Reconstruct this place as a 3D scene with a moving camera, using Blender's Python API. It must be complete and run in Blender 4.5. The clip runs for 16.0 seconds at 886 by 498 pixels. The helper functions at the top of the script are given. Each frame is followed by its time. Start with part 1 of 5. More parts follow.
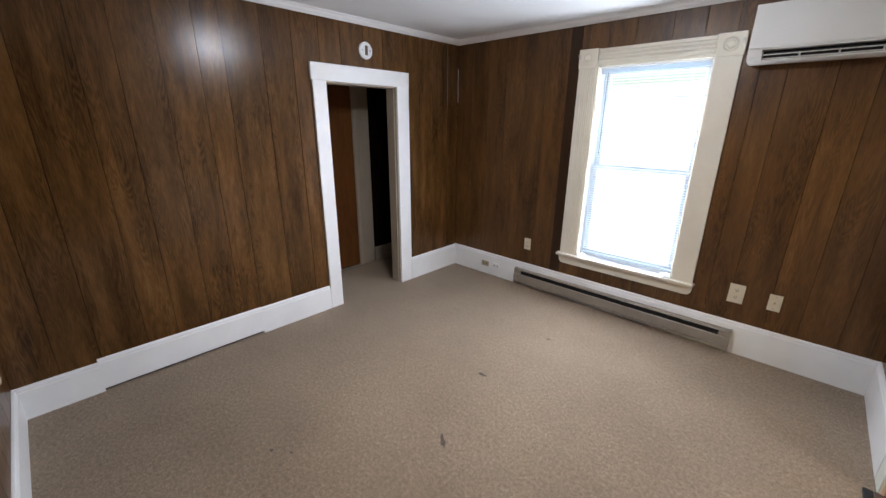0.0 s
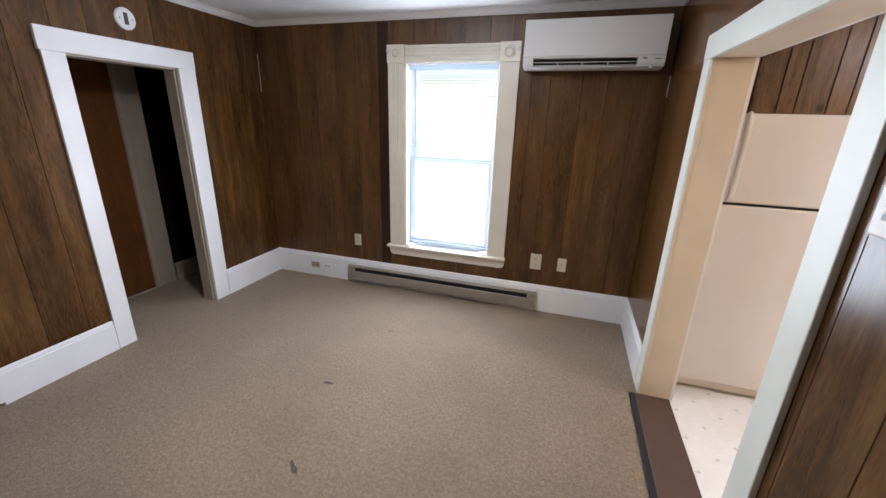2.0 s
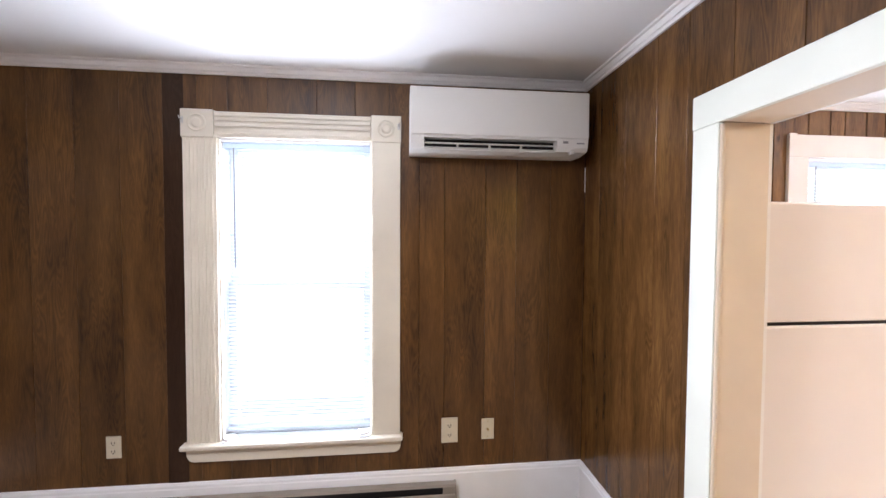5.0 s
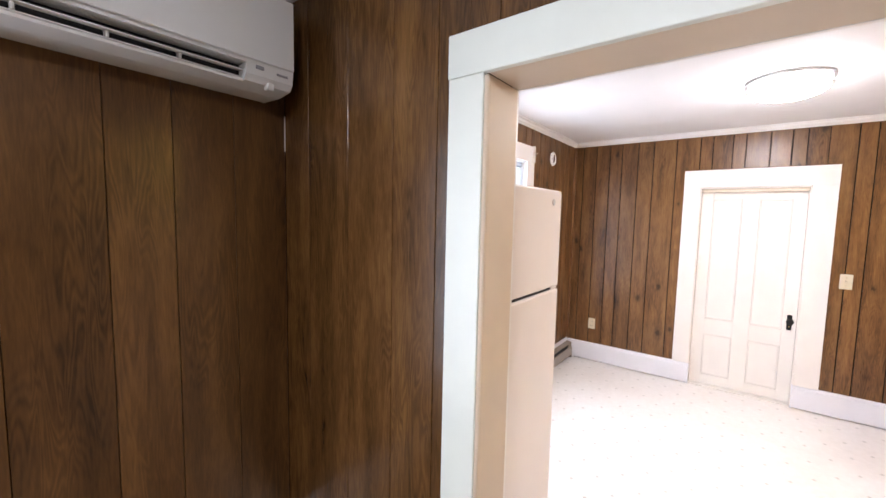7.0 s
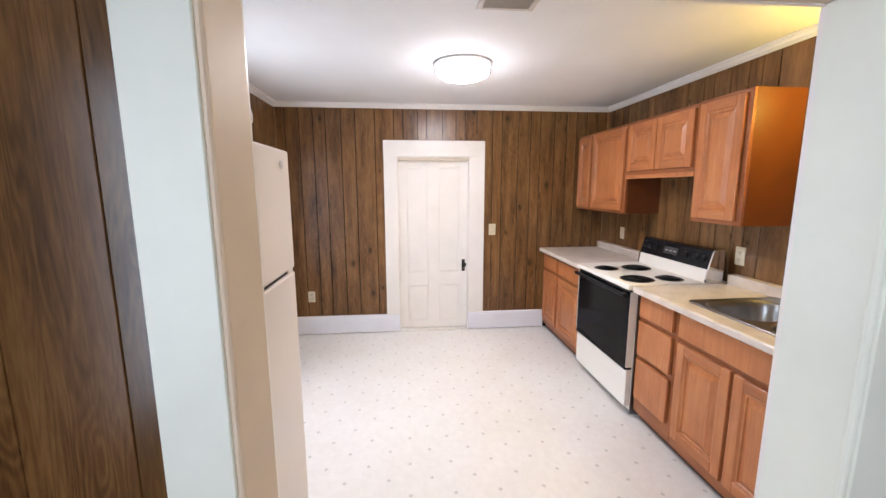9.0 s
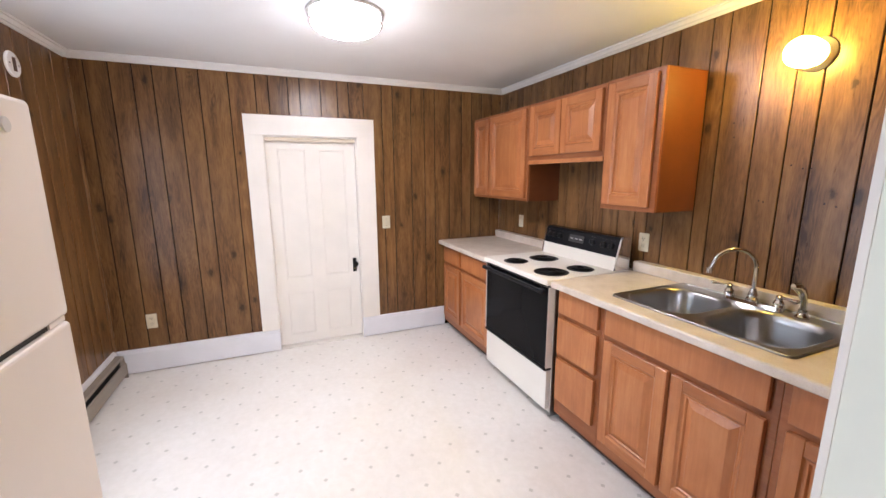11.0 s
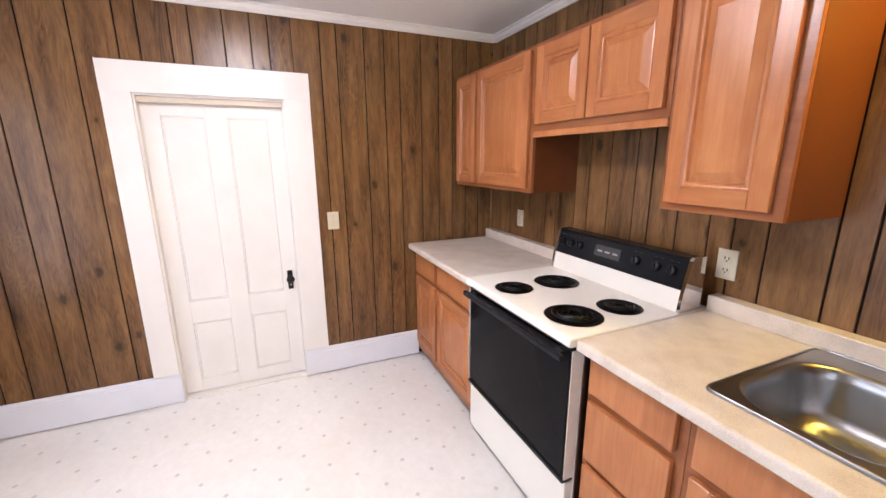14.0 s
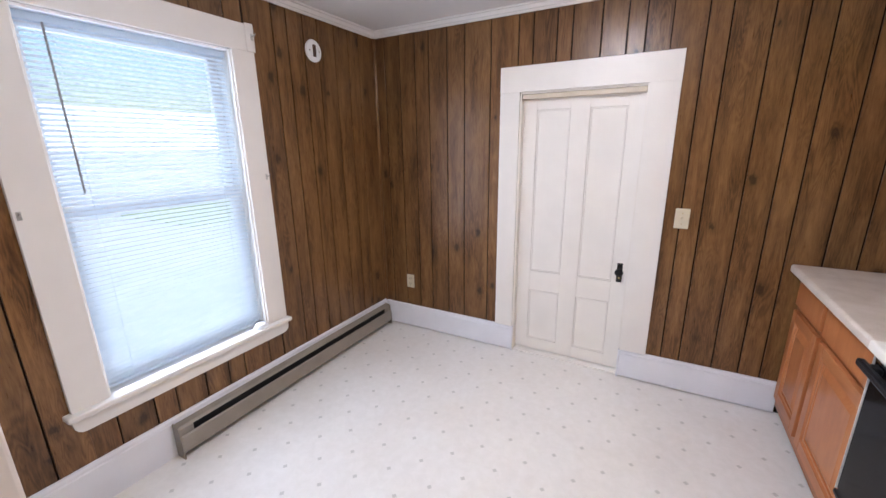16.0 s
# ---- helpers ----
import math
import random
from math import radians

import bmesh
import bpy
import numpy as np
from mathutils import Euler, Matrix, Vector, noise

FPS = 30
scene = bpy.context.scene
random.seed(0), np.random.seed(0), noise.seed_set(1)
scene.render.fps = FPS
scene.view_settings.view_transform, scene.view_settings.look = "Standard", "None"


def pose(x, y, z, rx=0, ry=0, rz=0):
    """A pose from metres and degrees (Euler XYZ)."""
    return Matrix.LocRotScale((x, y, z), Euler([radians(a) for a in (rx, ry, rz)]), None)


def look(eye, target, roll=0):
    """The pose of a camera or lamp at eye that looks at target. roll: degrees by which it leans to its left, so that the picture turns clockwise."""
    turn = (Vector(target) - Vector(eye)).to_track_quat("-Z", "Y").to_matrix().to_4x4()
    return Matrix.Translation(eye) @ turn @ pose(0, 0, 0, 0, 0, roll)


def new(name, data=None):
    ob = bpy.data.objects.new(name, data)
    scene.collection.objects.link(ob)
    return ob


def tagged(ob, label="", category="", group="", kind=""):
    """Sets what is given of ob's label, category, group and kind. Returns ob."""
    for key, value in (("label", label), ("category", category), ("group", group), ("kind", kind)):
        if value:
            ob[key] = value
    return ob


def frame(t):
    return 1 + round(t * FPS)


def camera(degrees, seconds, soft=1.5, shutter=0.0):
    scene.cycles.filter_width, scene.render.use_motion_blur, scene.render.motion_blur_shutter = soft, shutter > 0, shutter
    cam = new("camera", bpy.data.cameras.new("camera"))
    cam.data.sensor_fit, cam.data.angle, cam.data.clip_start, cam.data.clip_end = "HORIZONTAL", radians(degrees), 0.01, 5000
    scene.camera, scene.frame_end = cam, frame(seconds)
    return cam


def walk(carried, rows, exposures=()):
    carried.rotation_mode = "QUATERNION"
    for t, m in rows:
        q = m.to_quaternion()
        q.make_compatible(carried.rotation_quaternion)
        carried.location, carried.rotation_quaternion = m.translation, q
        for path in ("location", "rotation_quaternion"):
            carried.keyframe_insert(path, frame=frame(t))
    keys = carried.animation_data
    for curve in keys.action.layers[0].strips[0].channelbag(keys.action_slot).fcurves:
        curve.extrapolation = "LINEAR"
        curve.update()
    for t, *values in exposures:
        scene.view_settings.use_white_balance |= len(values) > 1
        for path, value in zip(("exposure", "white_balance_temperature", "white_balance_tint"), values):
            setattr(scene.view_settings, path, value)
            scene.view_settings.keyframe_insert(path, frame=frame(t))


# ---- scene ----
cam = camera(97.35, 16.0)
PATH = [
    (0, (0.1465, 0.028, 1.622), (-1.159, 1.4095, 1.001), 0.45),
    (0.5, (0.1315, 0.0375, 1.611), (-1.0005, 1.5615, 0.982), 1.0),
    (1, (0.121, 0.043, 1.612), (-0.8265, 1.69, 0.9885), 1.4),
    (1.5, (0.1105, 0.056, 1.615), (-0.64, 1.8005, 0.988), 1.65),
    (2, (0.0975, 0.0725, 1.6095), (-0.47, 1.8835, 0.9785), 1.65),
    (2.5, (0.0415, 0.1045, 1.5815), (-0.369, 1.9615, 0.9645), 1.75),
    (2.8, (-0.009, 0.176, 1.562), (-0.329, 2.053, 0.953), 1.95),
    (3, (-0.0195, 0.252, 1.537), (-0.3055, 2.154, 0.988), 1.95),
    (3.2, (-0.0535, 0.3295, 1.5425), (-0.3005, 2.2495, 1.041), 1.75),
    (5.3, (-0.366, 1.366, 1.545), (-0.012, 3.334, 1.508), 0.1),
    (5.5, (-0.3725, 1.4545, 1.5505), (0.0995, 3.398, 1.5165), 0.0),
    (6, (-0.4155, 1.681, 1.5685), (0.4465, 3.485, 1.521), -0.35),
    (6.5, (-0.364, 1.8005, 1.554), (0.891, 3.3545, 1.4595), -0.05),
    (7, (-0.202, 1.8515, 1.5505), (1.3785, 3.0655, 1.3815), 1.2),
    (7.5, (-0.0895, 1.877, 1.533), (1.7165, 2.709, 1.3235), 1.65),
    (8, (-0.0125, 1.9735, 1.533), (1.922, 2.4145, 1.285), 1.2),
    (8.5, (0.0265, 2.0605, 1.543), (2.005, 2.1565, 1.266), 0.4),
    (9, (0.045, 2.1065, 1.5385), (2.0115, 1.917, 1.2295), -0.1),
    (9.5, (0.0805, 2.1315, 1.5285), (2.006, 1.7255, 1.1715), -0.05),
    (9.7, (0.103, 2.127, 1.5215), (2.012, 1.663, 1.1495), -0.05),
    (11.8, (0.84, 2.025, 1.527), (2.548, 1.054, 1.153), -0.8),
    (12, (0.89, 1.981, 1.526), (2.558, 0.947, 1.139), -0.9),
    (12.5, (1.03, 1.843, 1.526), (2.632, 0.722, 1.104), -0.3),
    (13, (1.134, 1.732, 1.535), (2.725, 0.604, 1.092), 0.2),
    (13.5, (1.269, 1.635, 1.511), (2.925, 0.613, 1.051), 0.1),
    (14, (1.429, 1.54, 1.503), (3.219, 0.768, 1.053), -0.3),
    (14.5, (1.508, 1.439, 1.491), (3.415, 1.039, 1.041), -0.3),
    (15, (1.54, 1.342, 1.516), (3.484, 1.39, 1.047), -0.0),
    (15.5, (1.524, 1.296, 1.512), (3.398, 1.802, 1.032), -0.1),
    (16, (1.489, 1.328, 1.528), (3.182, 2.262, 1.016), -0.7),
]
EXPOSURES = [(0, 1.80, 6200, 13.5), (1, 1.98, 6100, 14.5), (2, 1.74, 6100, 15.5), (3, 1.94, 6000, 14.5), (5.5, 2.20, 6300, 20.5), (7, 1.88, 6200, 18.5), (8, 1.62, 6100, 16.5), (9, 1.49, 6100, 15.5), (12.5, 1.60, 6100, 18.5), (14, 1.69, 6100, 19.5), (14.5, 1.74, 6100, 18.5), (15.5, 1.49, 6000, 17.5), (16, 1.19, 5800, 16.5)]
walk(cam, [(t, look(eye, target, roll)) for t, eye, target, roll in PATH], EXPOSURES)


# ---- plan (metres) ----
WEST, EAST_IN, EAST_OUT, EAST = -2.805, 0.69, 0.855, 4.12
NORTH, SOUTH_LIV, SOUTH_KIT = 3.365, -0.30, -0.045
CEIL_LIV, CEIL_KIT = 2.410, 2.365

# ---- light ----
world = bpy.data.worlds.new("sky_world")
scene.world = world
world.use_nodes = True
wn = world.node_tree.nodes
sky = wn.new("ShaderNodeTexSky")
sky.sky_type = "NISHITA"
sky.sun_disc = False
sky.sun_elevation = radians(42)
sky.sun_rotation = radians(200)
sky.air_density, sky.dust_density = 1.4, 3.0
wn["Background"].inputs["Strength"].default_value = 0.085
world.node_tree.links.new(sky.outputs[0], wn["Background"].inputs["Color"])

sun = new("sun", bpy.data.lights.new("sun", "SUN"))
sun.data.energy, sun.data.angle, sun.data.color = 4.0, radians(0.6), (1.0, 0.95, 0.88)
sun.matrix_world = look((3, -12, 12), (0, 0, 0))

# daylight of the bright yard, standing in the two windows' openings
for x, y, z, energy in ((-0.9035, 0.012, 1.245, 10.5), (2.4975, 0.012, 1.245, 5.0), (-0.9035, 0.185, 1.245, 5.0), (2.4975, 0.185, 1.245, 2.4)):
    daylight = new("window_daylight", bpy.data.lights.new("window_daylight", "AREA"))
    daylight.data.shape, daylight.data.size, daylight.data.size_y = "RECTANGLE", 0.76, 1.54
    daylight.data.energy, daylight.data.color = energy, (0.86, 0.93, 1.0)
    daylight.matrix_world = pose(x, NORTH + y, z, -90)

LAMP_KIT, LAMP_LIV, LAMP_BAND, SCONCE = 36.5, 29.0, 5.5, 43.0


# ---- materials ----
class Nodes:
    def __init__(self, name):
        self.mat = bpy.data.materials.new(name)
        self.mat.use_nodes = True
        self.tree = self.mat.node_tree
        self.shader = self.tree.nodes["Principled BSDF"]
        self.out = self.tree.nodes["Material Output"]

    def add(self, kind, **values):
        n = self.tree.nodes.new(kind)
        for key, value in values.items():
            key = key.replace("_", " ")
            if key in n.inputs:
                n.inputs[key].default_value = value
        return n

    def link(self, a, b):
        self.tree.links.new(a, b)

    def coords(self, scale=(1, 1, 1), shift=False):
        tc = self.tree.nodes.new("ShaderNodeTexCoord")
        mp = self.tree.nodes.new("ShaderNodeMapping")
        mp.inputs["Scale"].default_value = scale
        self.link(tc.outputs["Object"], mp.inputs["Vector"])
        if shift:
            info = self.tree.nodes.new("ShaderNodeObjectInfo")
            mul = self.tree.nodes.new("ShaderNodeMath")
            mul.operation = "MULTIPLY"
            mul.inputs[1].default_value = 37.0
            self.link(info.outputs["Random"], mul.inputs[0])
            comb = self.tree.nodes.new("ShaderNodeCombineXYZ")
            for k in range(3):
                self.link(mul.outputs[0], comb.inputs[k])
            self.link(comb.outputs[0], mp.inputs["Location"])
        return mp.outputs[0]

    def noise(self, vec, scale, detail=4.0, rough=0.55, distort=0.0):
        n = self.add("ShaderNodeTexNoise", Scale=scale, Detail=detail, Roughness=rough, Distortion=distort)
        self.link(vec, n.inputs["Vector"])
        return n.outputs["Fac"]

    def ramp(self, fac, stops):
        r = self.tree.nodes.new("ShaderNodeValToRGB")
        e = r.color_ramp.elements
        while len(e) < len(stops):
            e.new(0.5)
        for el, (pos, col) in zip(e, stops):
            el.position = pos
            el.color = (*col, 1) if len(col) == 3 else col
        self.link(fac, r.inputs[0])
        return r.outputs[0]

    def mix(self, fac, a, b, blend="MIX"):
        m = self.tree.nodes.new("ShaderNodeMix")
        m.data_type, m.blend_type = "RGBA", blend
        for sock, v in ((m.inputs[0], fac), (m.inputs[6], a), (m.inputs[7], b)):
            if isinstance(v, (int, float)):
                sock.default_value = v
            elif isinstance(v, tuple):
                sock.default_value = (*v, 1)
            else:
                self.link(v, sock)
        return m.outputs[2]

    def math(self, op, a, b=0.0):
        m = self.tree.nodes.new("ShaderNodeMath")
        m.operation = op
        for sock, v in ((m.inputs[0], a), (m.inputs[1], b)):
            if isinstance(v, (int, float)):
                sock.default_value = v
            else:
                self.link(v, sock)
        return m.outputs[0]

    def bump(self, height, strength, distance=0.002):
        b = self.add("ShaderNodeBump", Strength=strength, Distance=distance)
        self.link(height, b.inputs["Height"])
        self.link(b.outputs[0], self.shader.inputs["Normal"])

    def set(self, color=None, rough=None, metal=None, spec=None):
        for key, v in (("Base Color", color), ("Roughness", rough), ("Metallic", metal), ("Specular IOR Level", spec)):
            if v is None:
                continue
            if isinstance(v, (int, float)):
                self.shader.inputs[key].default_value = v
            elif isinstance(v, tuple):
                self.shader.inputs[key].default_value = (*v, 1)
            else:
                self.link(v, self.shader.inputs[key])
        return self


def panel_wood(name, dark, mid, light, axis, knots, rough, spec=0.30):
    """Printed wood panelling: upright grain, cathedral figure, knots; axis is the one along the wall."""
    m = Nodes(name)
    ax, ay = {"x": (1, 0.2), "y": (0.2, 1)}[axis]
    figure = m.noise(m.coords((ax * 14, ay * 14, 1.5), shift=True), 1.1, 2, 0.45, 0.6)
    rings = m.math("MULTIPLY_ADD", m.math("SINE", m.math("MULTIPLY", figure, 105.0)), 0.5)
    rings.node.inputs[2].default_value = 0.5
    fine = m.noise(m.coords((ax * 150, ay * 150, 16.0), shift=True), 1.2, 4, 0.6, 0.3)
    broad = m.noise(m.coords((ax * 13, ay * 13, 1.5) if knots else (ax * 9, ay * 9, 1.3), shift=True), 1.0, 5, 0.62, 0.3 if knots else 0.0)
    mottle = m.noise(m.coords((ax * 30, ay * 30, 7.0), shift=True), 1.0, 4, 0.60, 0.6)
    where = m.noise(m.coords((ax * 3, ay * 3, 1.0), shift=True), 1.4, 2)
    ringed = m.math("MULTIPLY", rings, m.ramp(where, [(0.42, (0.05, 0.05, 0.05)), (0.60, (0.16, 0.16, 0.16) if knots else (0.20, 0.20, 0.20))]))
    fac = m.math("ADD", m.math("SUBTRACT", m.math("MULTIPLY", broad, 0.62), m.math("MULTIPLY", ringed, 0.55)), m.math("MULTIPLY", fine, 0.20 if knots else 0.22))
    fac = m.math("ADD", fac, m.math("MULTIPLY", m.math("SUBTRACT", mottle, 0.5), 0.22 if knots else 0.16))
    col = m.ramp(fac, [(0.22, dark), (0.36, mid), (0.54, light)] if knots else [(0.22, dark), (0.40, mid), (0.60, light)])
    info = m.tree.nodes.new("ShaderNodeObjectInfo")
    tone = m.ramp(info.outputs["Random"], [(0.0, (0.86, 0.85, 0.85)), (1.0, (1.10, 1.07, 1.03))])
    col = m.mix(1.0, col, tone, "MULTIPLY")
    if knots:
        along = m.tree.nodes.new("ShaderNodeSeparateXYZ")
        m.link(m.coords((10.0, 10.0, 6.5), shift=True), along.inputs[0])
        flat = m.tree.nodes.new("ShaderNodeCombineXYZ")
        m.link(along.outputs[0 if axis == "x" else 1], flat.inputs[0])
        m.link(along.outputs[2], flat.inputs[1])
        vk = flat.outputs[0]
        wob = m.add("ShaderNodeTexNoise", Scale=3.0, Detail=4.0, Roughness=0.7)
        m.link(vk, wob.inputs["Vector"])
        vor = m.add("ShaderNodeTexVoronoi", Scale=1.0, Randomness=0.9)
        vor.voronoi_dimensions = "2D"
        m.link(m.mix(0.30, vk, wob.outputs["Color"]), vor.inputs["Vector"])
        sized = m.tree.nodes.new("ShaderNodeSeparateColor")
        m.link(vor.outputs["Color"], sized.inputs[0])
        reach = m.math("MULTIPLY_ADD", sized.outputs[1], 1.1)
        reach.node.inputs[2].default_value = 0.45
        spot = m.ramp(m.math("DIVIDE", vor.outputs["Distance"], reach), [(0.07, (1, 1, 1)), (0.11, (0.5, 0.5, 0.5)), (0.16, (0.22, 0.22, 0.22)), (0.30, (0, 0, 0))])
        sep = m.tree.nodes.new("ShaderNodeSeparateColor")
        m.link(vor.outputs["Color"], sep.inputs[0])
        rare = m.math("GREATER_THAN", sep.outputs[0], 0.82)
        col = m.mix(m.math("MULTIPLY", m.math("MULTIPLY", spot, rare), 0.78), col, tuple(c * 0.30 for c in dark))
    m.set(col, m.math("ADD", m.math("MULTIPLY", fine, 0.14), rough - 0.07), spec=spec)
    m.bump(fine, 0.10, 0.001)
    return m.mat


def painted(name, color, rough=0.45, wear=0.06, scale=6.0, spec=0.5):
    m = Nodes(name)
    v = m.coords((1, 1, 1), shift=True)
    blot = m.noise(v, scale, 5)
    fine = m.noise(v, scale * 22, 3)
    low = tuple(c * (1 - wear) for c in color)
    high = tuple(min(1, c * (1 + wear * 0.4)) for c in color)
    m.set(m.ramp(blot, [(0.3, low), (0.7, high)]), m.math("ADD", m.math("MULTIPLY", blot, 0.18), rough - 0.09), spec=spec)
    m.bump(fine, 0.08, 0.001)
    return m.mat


def metal(name, color, rough, stretch=(1, 1, 1), amount=0.1):
    m = Nodes(name)
    grain = m.noise(m.coords(stretch), 60, 4)
    m.set(m.ramp(grain, [(0.3, tuple(c * 0.93 for c in color)), (0.7, color)]), m.math("ADD", m.math("MULTIPLY", grain, amount), rough - amount / 2), 1.0)
    return m.mat


def cabinet_wood(name):
    m = Nodes(name)
    v = m.coords((14, 14, 1.1), shift=True)
    grain = m.noise(v, 2.0, 6, 0.62, 0.6)
    fine = m.noise(m.coords((90, 90, 4), shift=True), 1.5, 4)
    cloud = m.noise(m.coords((3, 3, 2.2), shift=True), 1.6, 4, 0.6)
    fac = m.math("ADD", m.math("MULTIPLY", grain, 0.35), m.math("ADD", m.math("MULTIPLY", cloud, 0.5), m.math("MULTIPLY", fine, 0.15)))
    col = m.ramp(fac, [(0.26, (0.27, 0.083, 0.026)), (0.50, (0.435, 0.160, 0.055)), (0.74, (0.58, 0.258, 0.103))])
    m.set(col, m.math("ADD", m.math("MULTIPLY", fine, 0.14), 0.24), spec=0.5)
    m.bump(fine, 0.05, 0.001)
    return m.mat


def rail_wood(name, low, mid, high):
    """Cross-grained maple of door rails and face frames."""
    m = Nodes(name)
    grain = m.noise(m.coords((1.1, 14, 14), shift=True), 2.0, 6, 0.62, 0.6)
    fine = m.noise(m.coords((4, 90, 90), shift=True), 1.5, 4)
    cloud = m.noise(m.coords((2.2, 3, 3), shift=True), 1.6, 4, 0.6)
    fac = m.math("ADD", m.math("MULTIPLY", grain, 0.35), m.math("ADD", m.math("MULTIPLY", cloud, 0.5), m.math("MULTIPLY", fine, 0.15)))
    m.set(m.ramp(fac, [(0.26, low), (0.50, mid), (0.74, high)]), m.math("ADD", m.math("MULTIPLY", fine, 0.14), 0.24), spec=0.5)
    m.bump(fine, 0.05, 0.001)
    return m.mat


def carpet_mat():
    m = Nodes("carpet_pile")
    v = m.coords()
    tuft = m.noise(v, 260, 4, 0.75)
    clump = m.noise(v, 55, 5, 0.75)
    stain = m.noise(v, 1.5, 5, 0.6)
    col = m.ramp(m.math("ADD", m.math("MULTIPLY", tuft, 0.68), m.math("MULTIPLY", clump, 0.32)), [(0.37, (0.088, 0.061, 0.039)), (0.5, (0.232, 0.173, 0.120)), (0.63, (0.500, 0.390, 0.285))])
    col = m.mix(1.0, col, m.ramp(stain, [(0.32, (0.84, 0.82, 0.80)), (0.62, (1.04, 1.03, 1.0))]), "MULTIPLY")
    m.set(col, 0.95, spec=0.15)
    m.shader.inputs["Sheen Weight"].default_value = 0.25
    m.bump(m.math("ADD", tuft, m.math("MULTIPLY", clump, 0.6)), 0.35, 0.004)
    return m.mat


def vinyl_mat():
    """White sheet vinyl with small grey printed dots on a diagonal grid."""
    m = Nodes("sheet_vinyl")
    tc = m.tree.nodes.new("ShaderNodeTexCoord")
    sep = m.tree.nodes.new("ShaderNodeSeparateXYZ")
    m.link(tc.outputs["Object"], sep.inputs[0])
    u = m.math("DIVIDE", m.math("SUBTRACT", m.math("ADD", sep.outputs[0], sep.outputs[1]), 2.849 + 2.218), 0.2315)
    w = m.math("DIVIDE", m.math("SUBTRACT", m.math("SUBTRACT", sep.outputs[0], sep.outputs[1]), 2.849 - 2.218), 0.2315)
    du = m.math("ABSOLUTE", m.math("SUBTRACT", u, m.math("ROUND", u)))
    dw = m.math("ABSOLUTE", m.math("SUBTRACT", w, m.math("ROUND", w)))
    wob = m.math("MULTIPLY", m.noise(tc.outputs["Object"], 150, 3), 0.03)
    near = m.math("ADD", m.math("MAXIMUM", du, dw), wob)
    dot = m.ramp(near, [(0.062, (1, 1, 1)), (0.080, (0, 0, 0))])
    marble = m.noise(tc.outputs["Object"], 22, 6, 0.65, 0.4)
    dirt = m.noise(tc.outputs["Object"], 2.3, 5, 0.6)
    col = m.ramp(marble, [(0.35, (0.76, 0.74, 0.71)), (0.65, (0.81, 0.79, 0.765))])
    col = m.mix(1.0, col, m.ramp(dirt, [(0.33, (0.96, 0.945, 0.93)), (0.6, (1, 1, 1))]), "MULTIPLY")
    col = m.mix(m.math("MULTIPLY", dot, 0.60), col, (0.43, 0.42, 0.39))
    m.set(col, m.math("ADD", m.math("MULTIPLY", dirt, 0.2), 0.34), spec=0.4)
    m.bump(m.noise(tc.outputs["Object"], 60, 3), 0.06, 0.002)
    return m.mat


def laminate_mat():
    m = Nodes("laminate_counter")
    v = m.coords()
    speck = m.noise(v, 240, 3, 0.7)
    cloud = m.noise(v, 9, 5, 0.6)
    col = m.ramp(m.math("ADD", m.math("MULTIPLY", speck, 0.5), m.math("MULTIPLY", cloud, 0.5)), [(0.35, (0.50, 0.43, 0.36)), (0.5, (0.64, 0.565, 0.49)), (0.66, (0.72, 0.66, 0.60))])
    m.set(col, 0.36, spec=0.45)
    return m.mat


def emitter(name, color, strength):
    m = Nodes(name)
    m.set(color, 0.4)
    m.shader.inputs["Emission Color"].default_value = (*color, 1)
    m.shader.inputs["Emission Strength"].default_value = strength
    return m.mat


def glass_mat():
    m = Nodes("window_glass")
    g = m.tree.nodes.new("ShaderNodeBsdfGlossy")
    g.inputs["Roughness"].default_value = 0.02
    t = m.tree.nodes.new("ShaderNodeBsdfTransparent")
    t.inputs["Color"].default_value = (0.94, 0.97, 0.96, 1)
    f = m.add("ShaderNodeLayerWeight", Blend=0.5)
    mx = m.tree.nodes.new("ShaderNodeMixShader")
    gloss = m.math("MULTIPLY_ADD", m.math("POWER", f.outputs["Facing"], 5.0), 0.8)
    gloss.node.inputs[2].default_value = 0.03
    m.link(gloss, mx.inputs[0])
    m.link(t.outputs[0], mx.inputs[1])
    m.link(g.outputs[0], mx.inputs[2])
    m.link(mx.outputs[0], m.out.inputs["Surface"])
    return m.mat


def slat_mat():
    """Thin white blind slat that lets some daylight through."""
    m = Nodes("blind_vinyl")
    d = m.tree.nodes.new("ShaderNodeBsdfDiffuse")
    t = m.tree.nodes.new("ShaderNodeBsdfTranslucent")
    n = m.noise(m.coords((1, 1, 1), shift=True), 8, 3)
    c = m.ramp(n, [(0.3, (0.76, 0.83, 0.90)), (0.7, (0.82, 0.88, 0.94))])
    m.link(c, d.inputs["Color"])
    m.link(c, t.inputs["Color"])
    mx = m.tree.nodes.new("ShaderNodeMixShader")
    mx.inputs[0].default_value = 0.58
    m.link(d.outputs[0], mx.inputs[1])
    m.link(t.outputs[0], mx.inputs[2])
    m.link(mx.outputs[0], m.out.inputs["Surface"])
    return m.mat


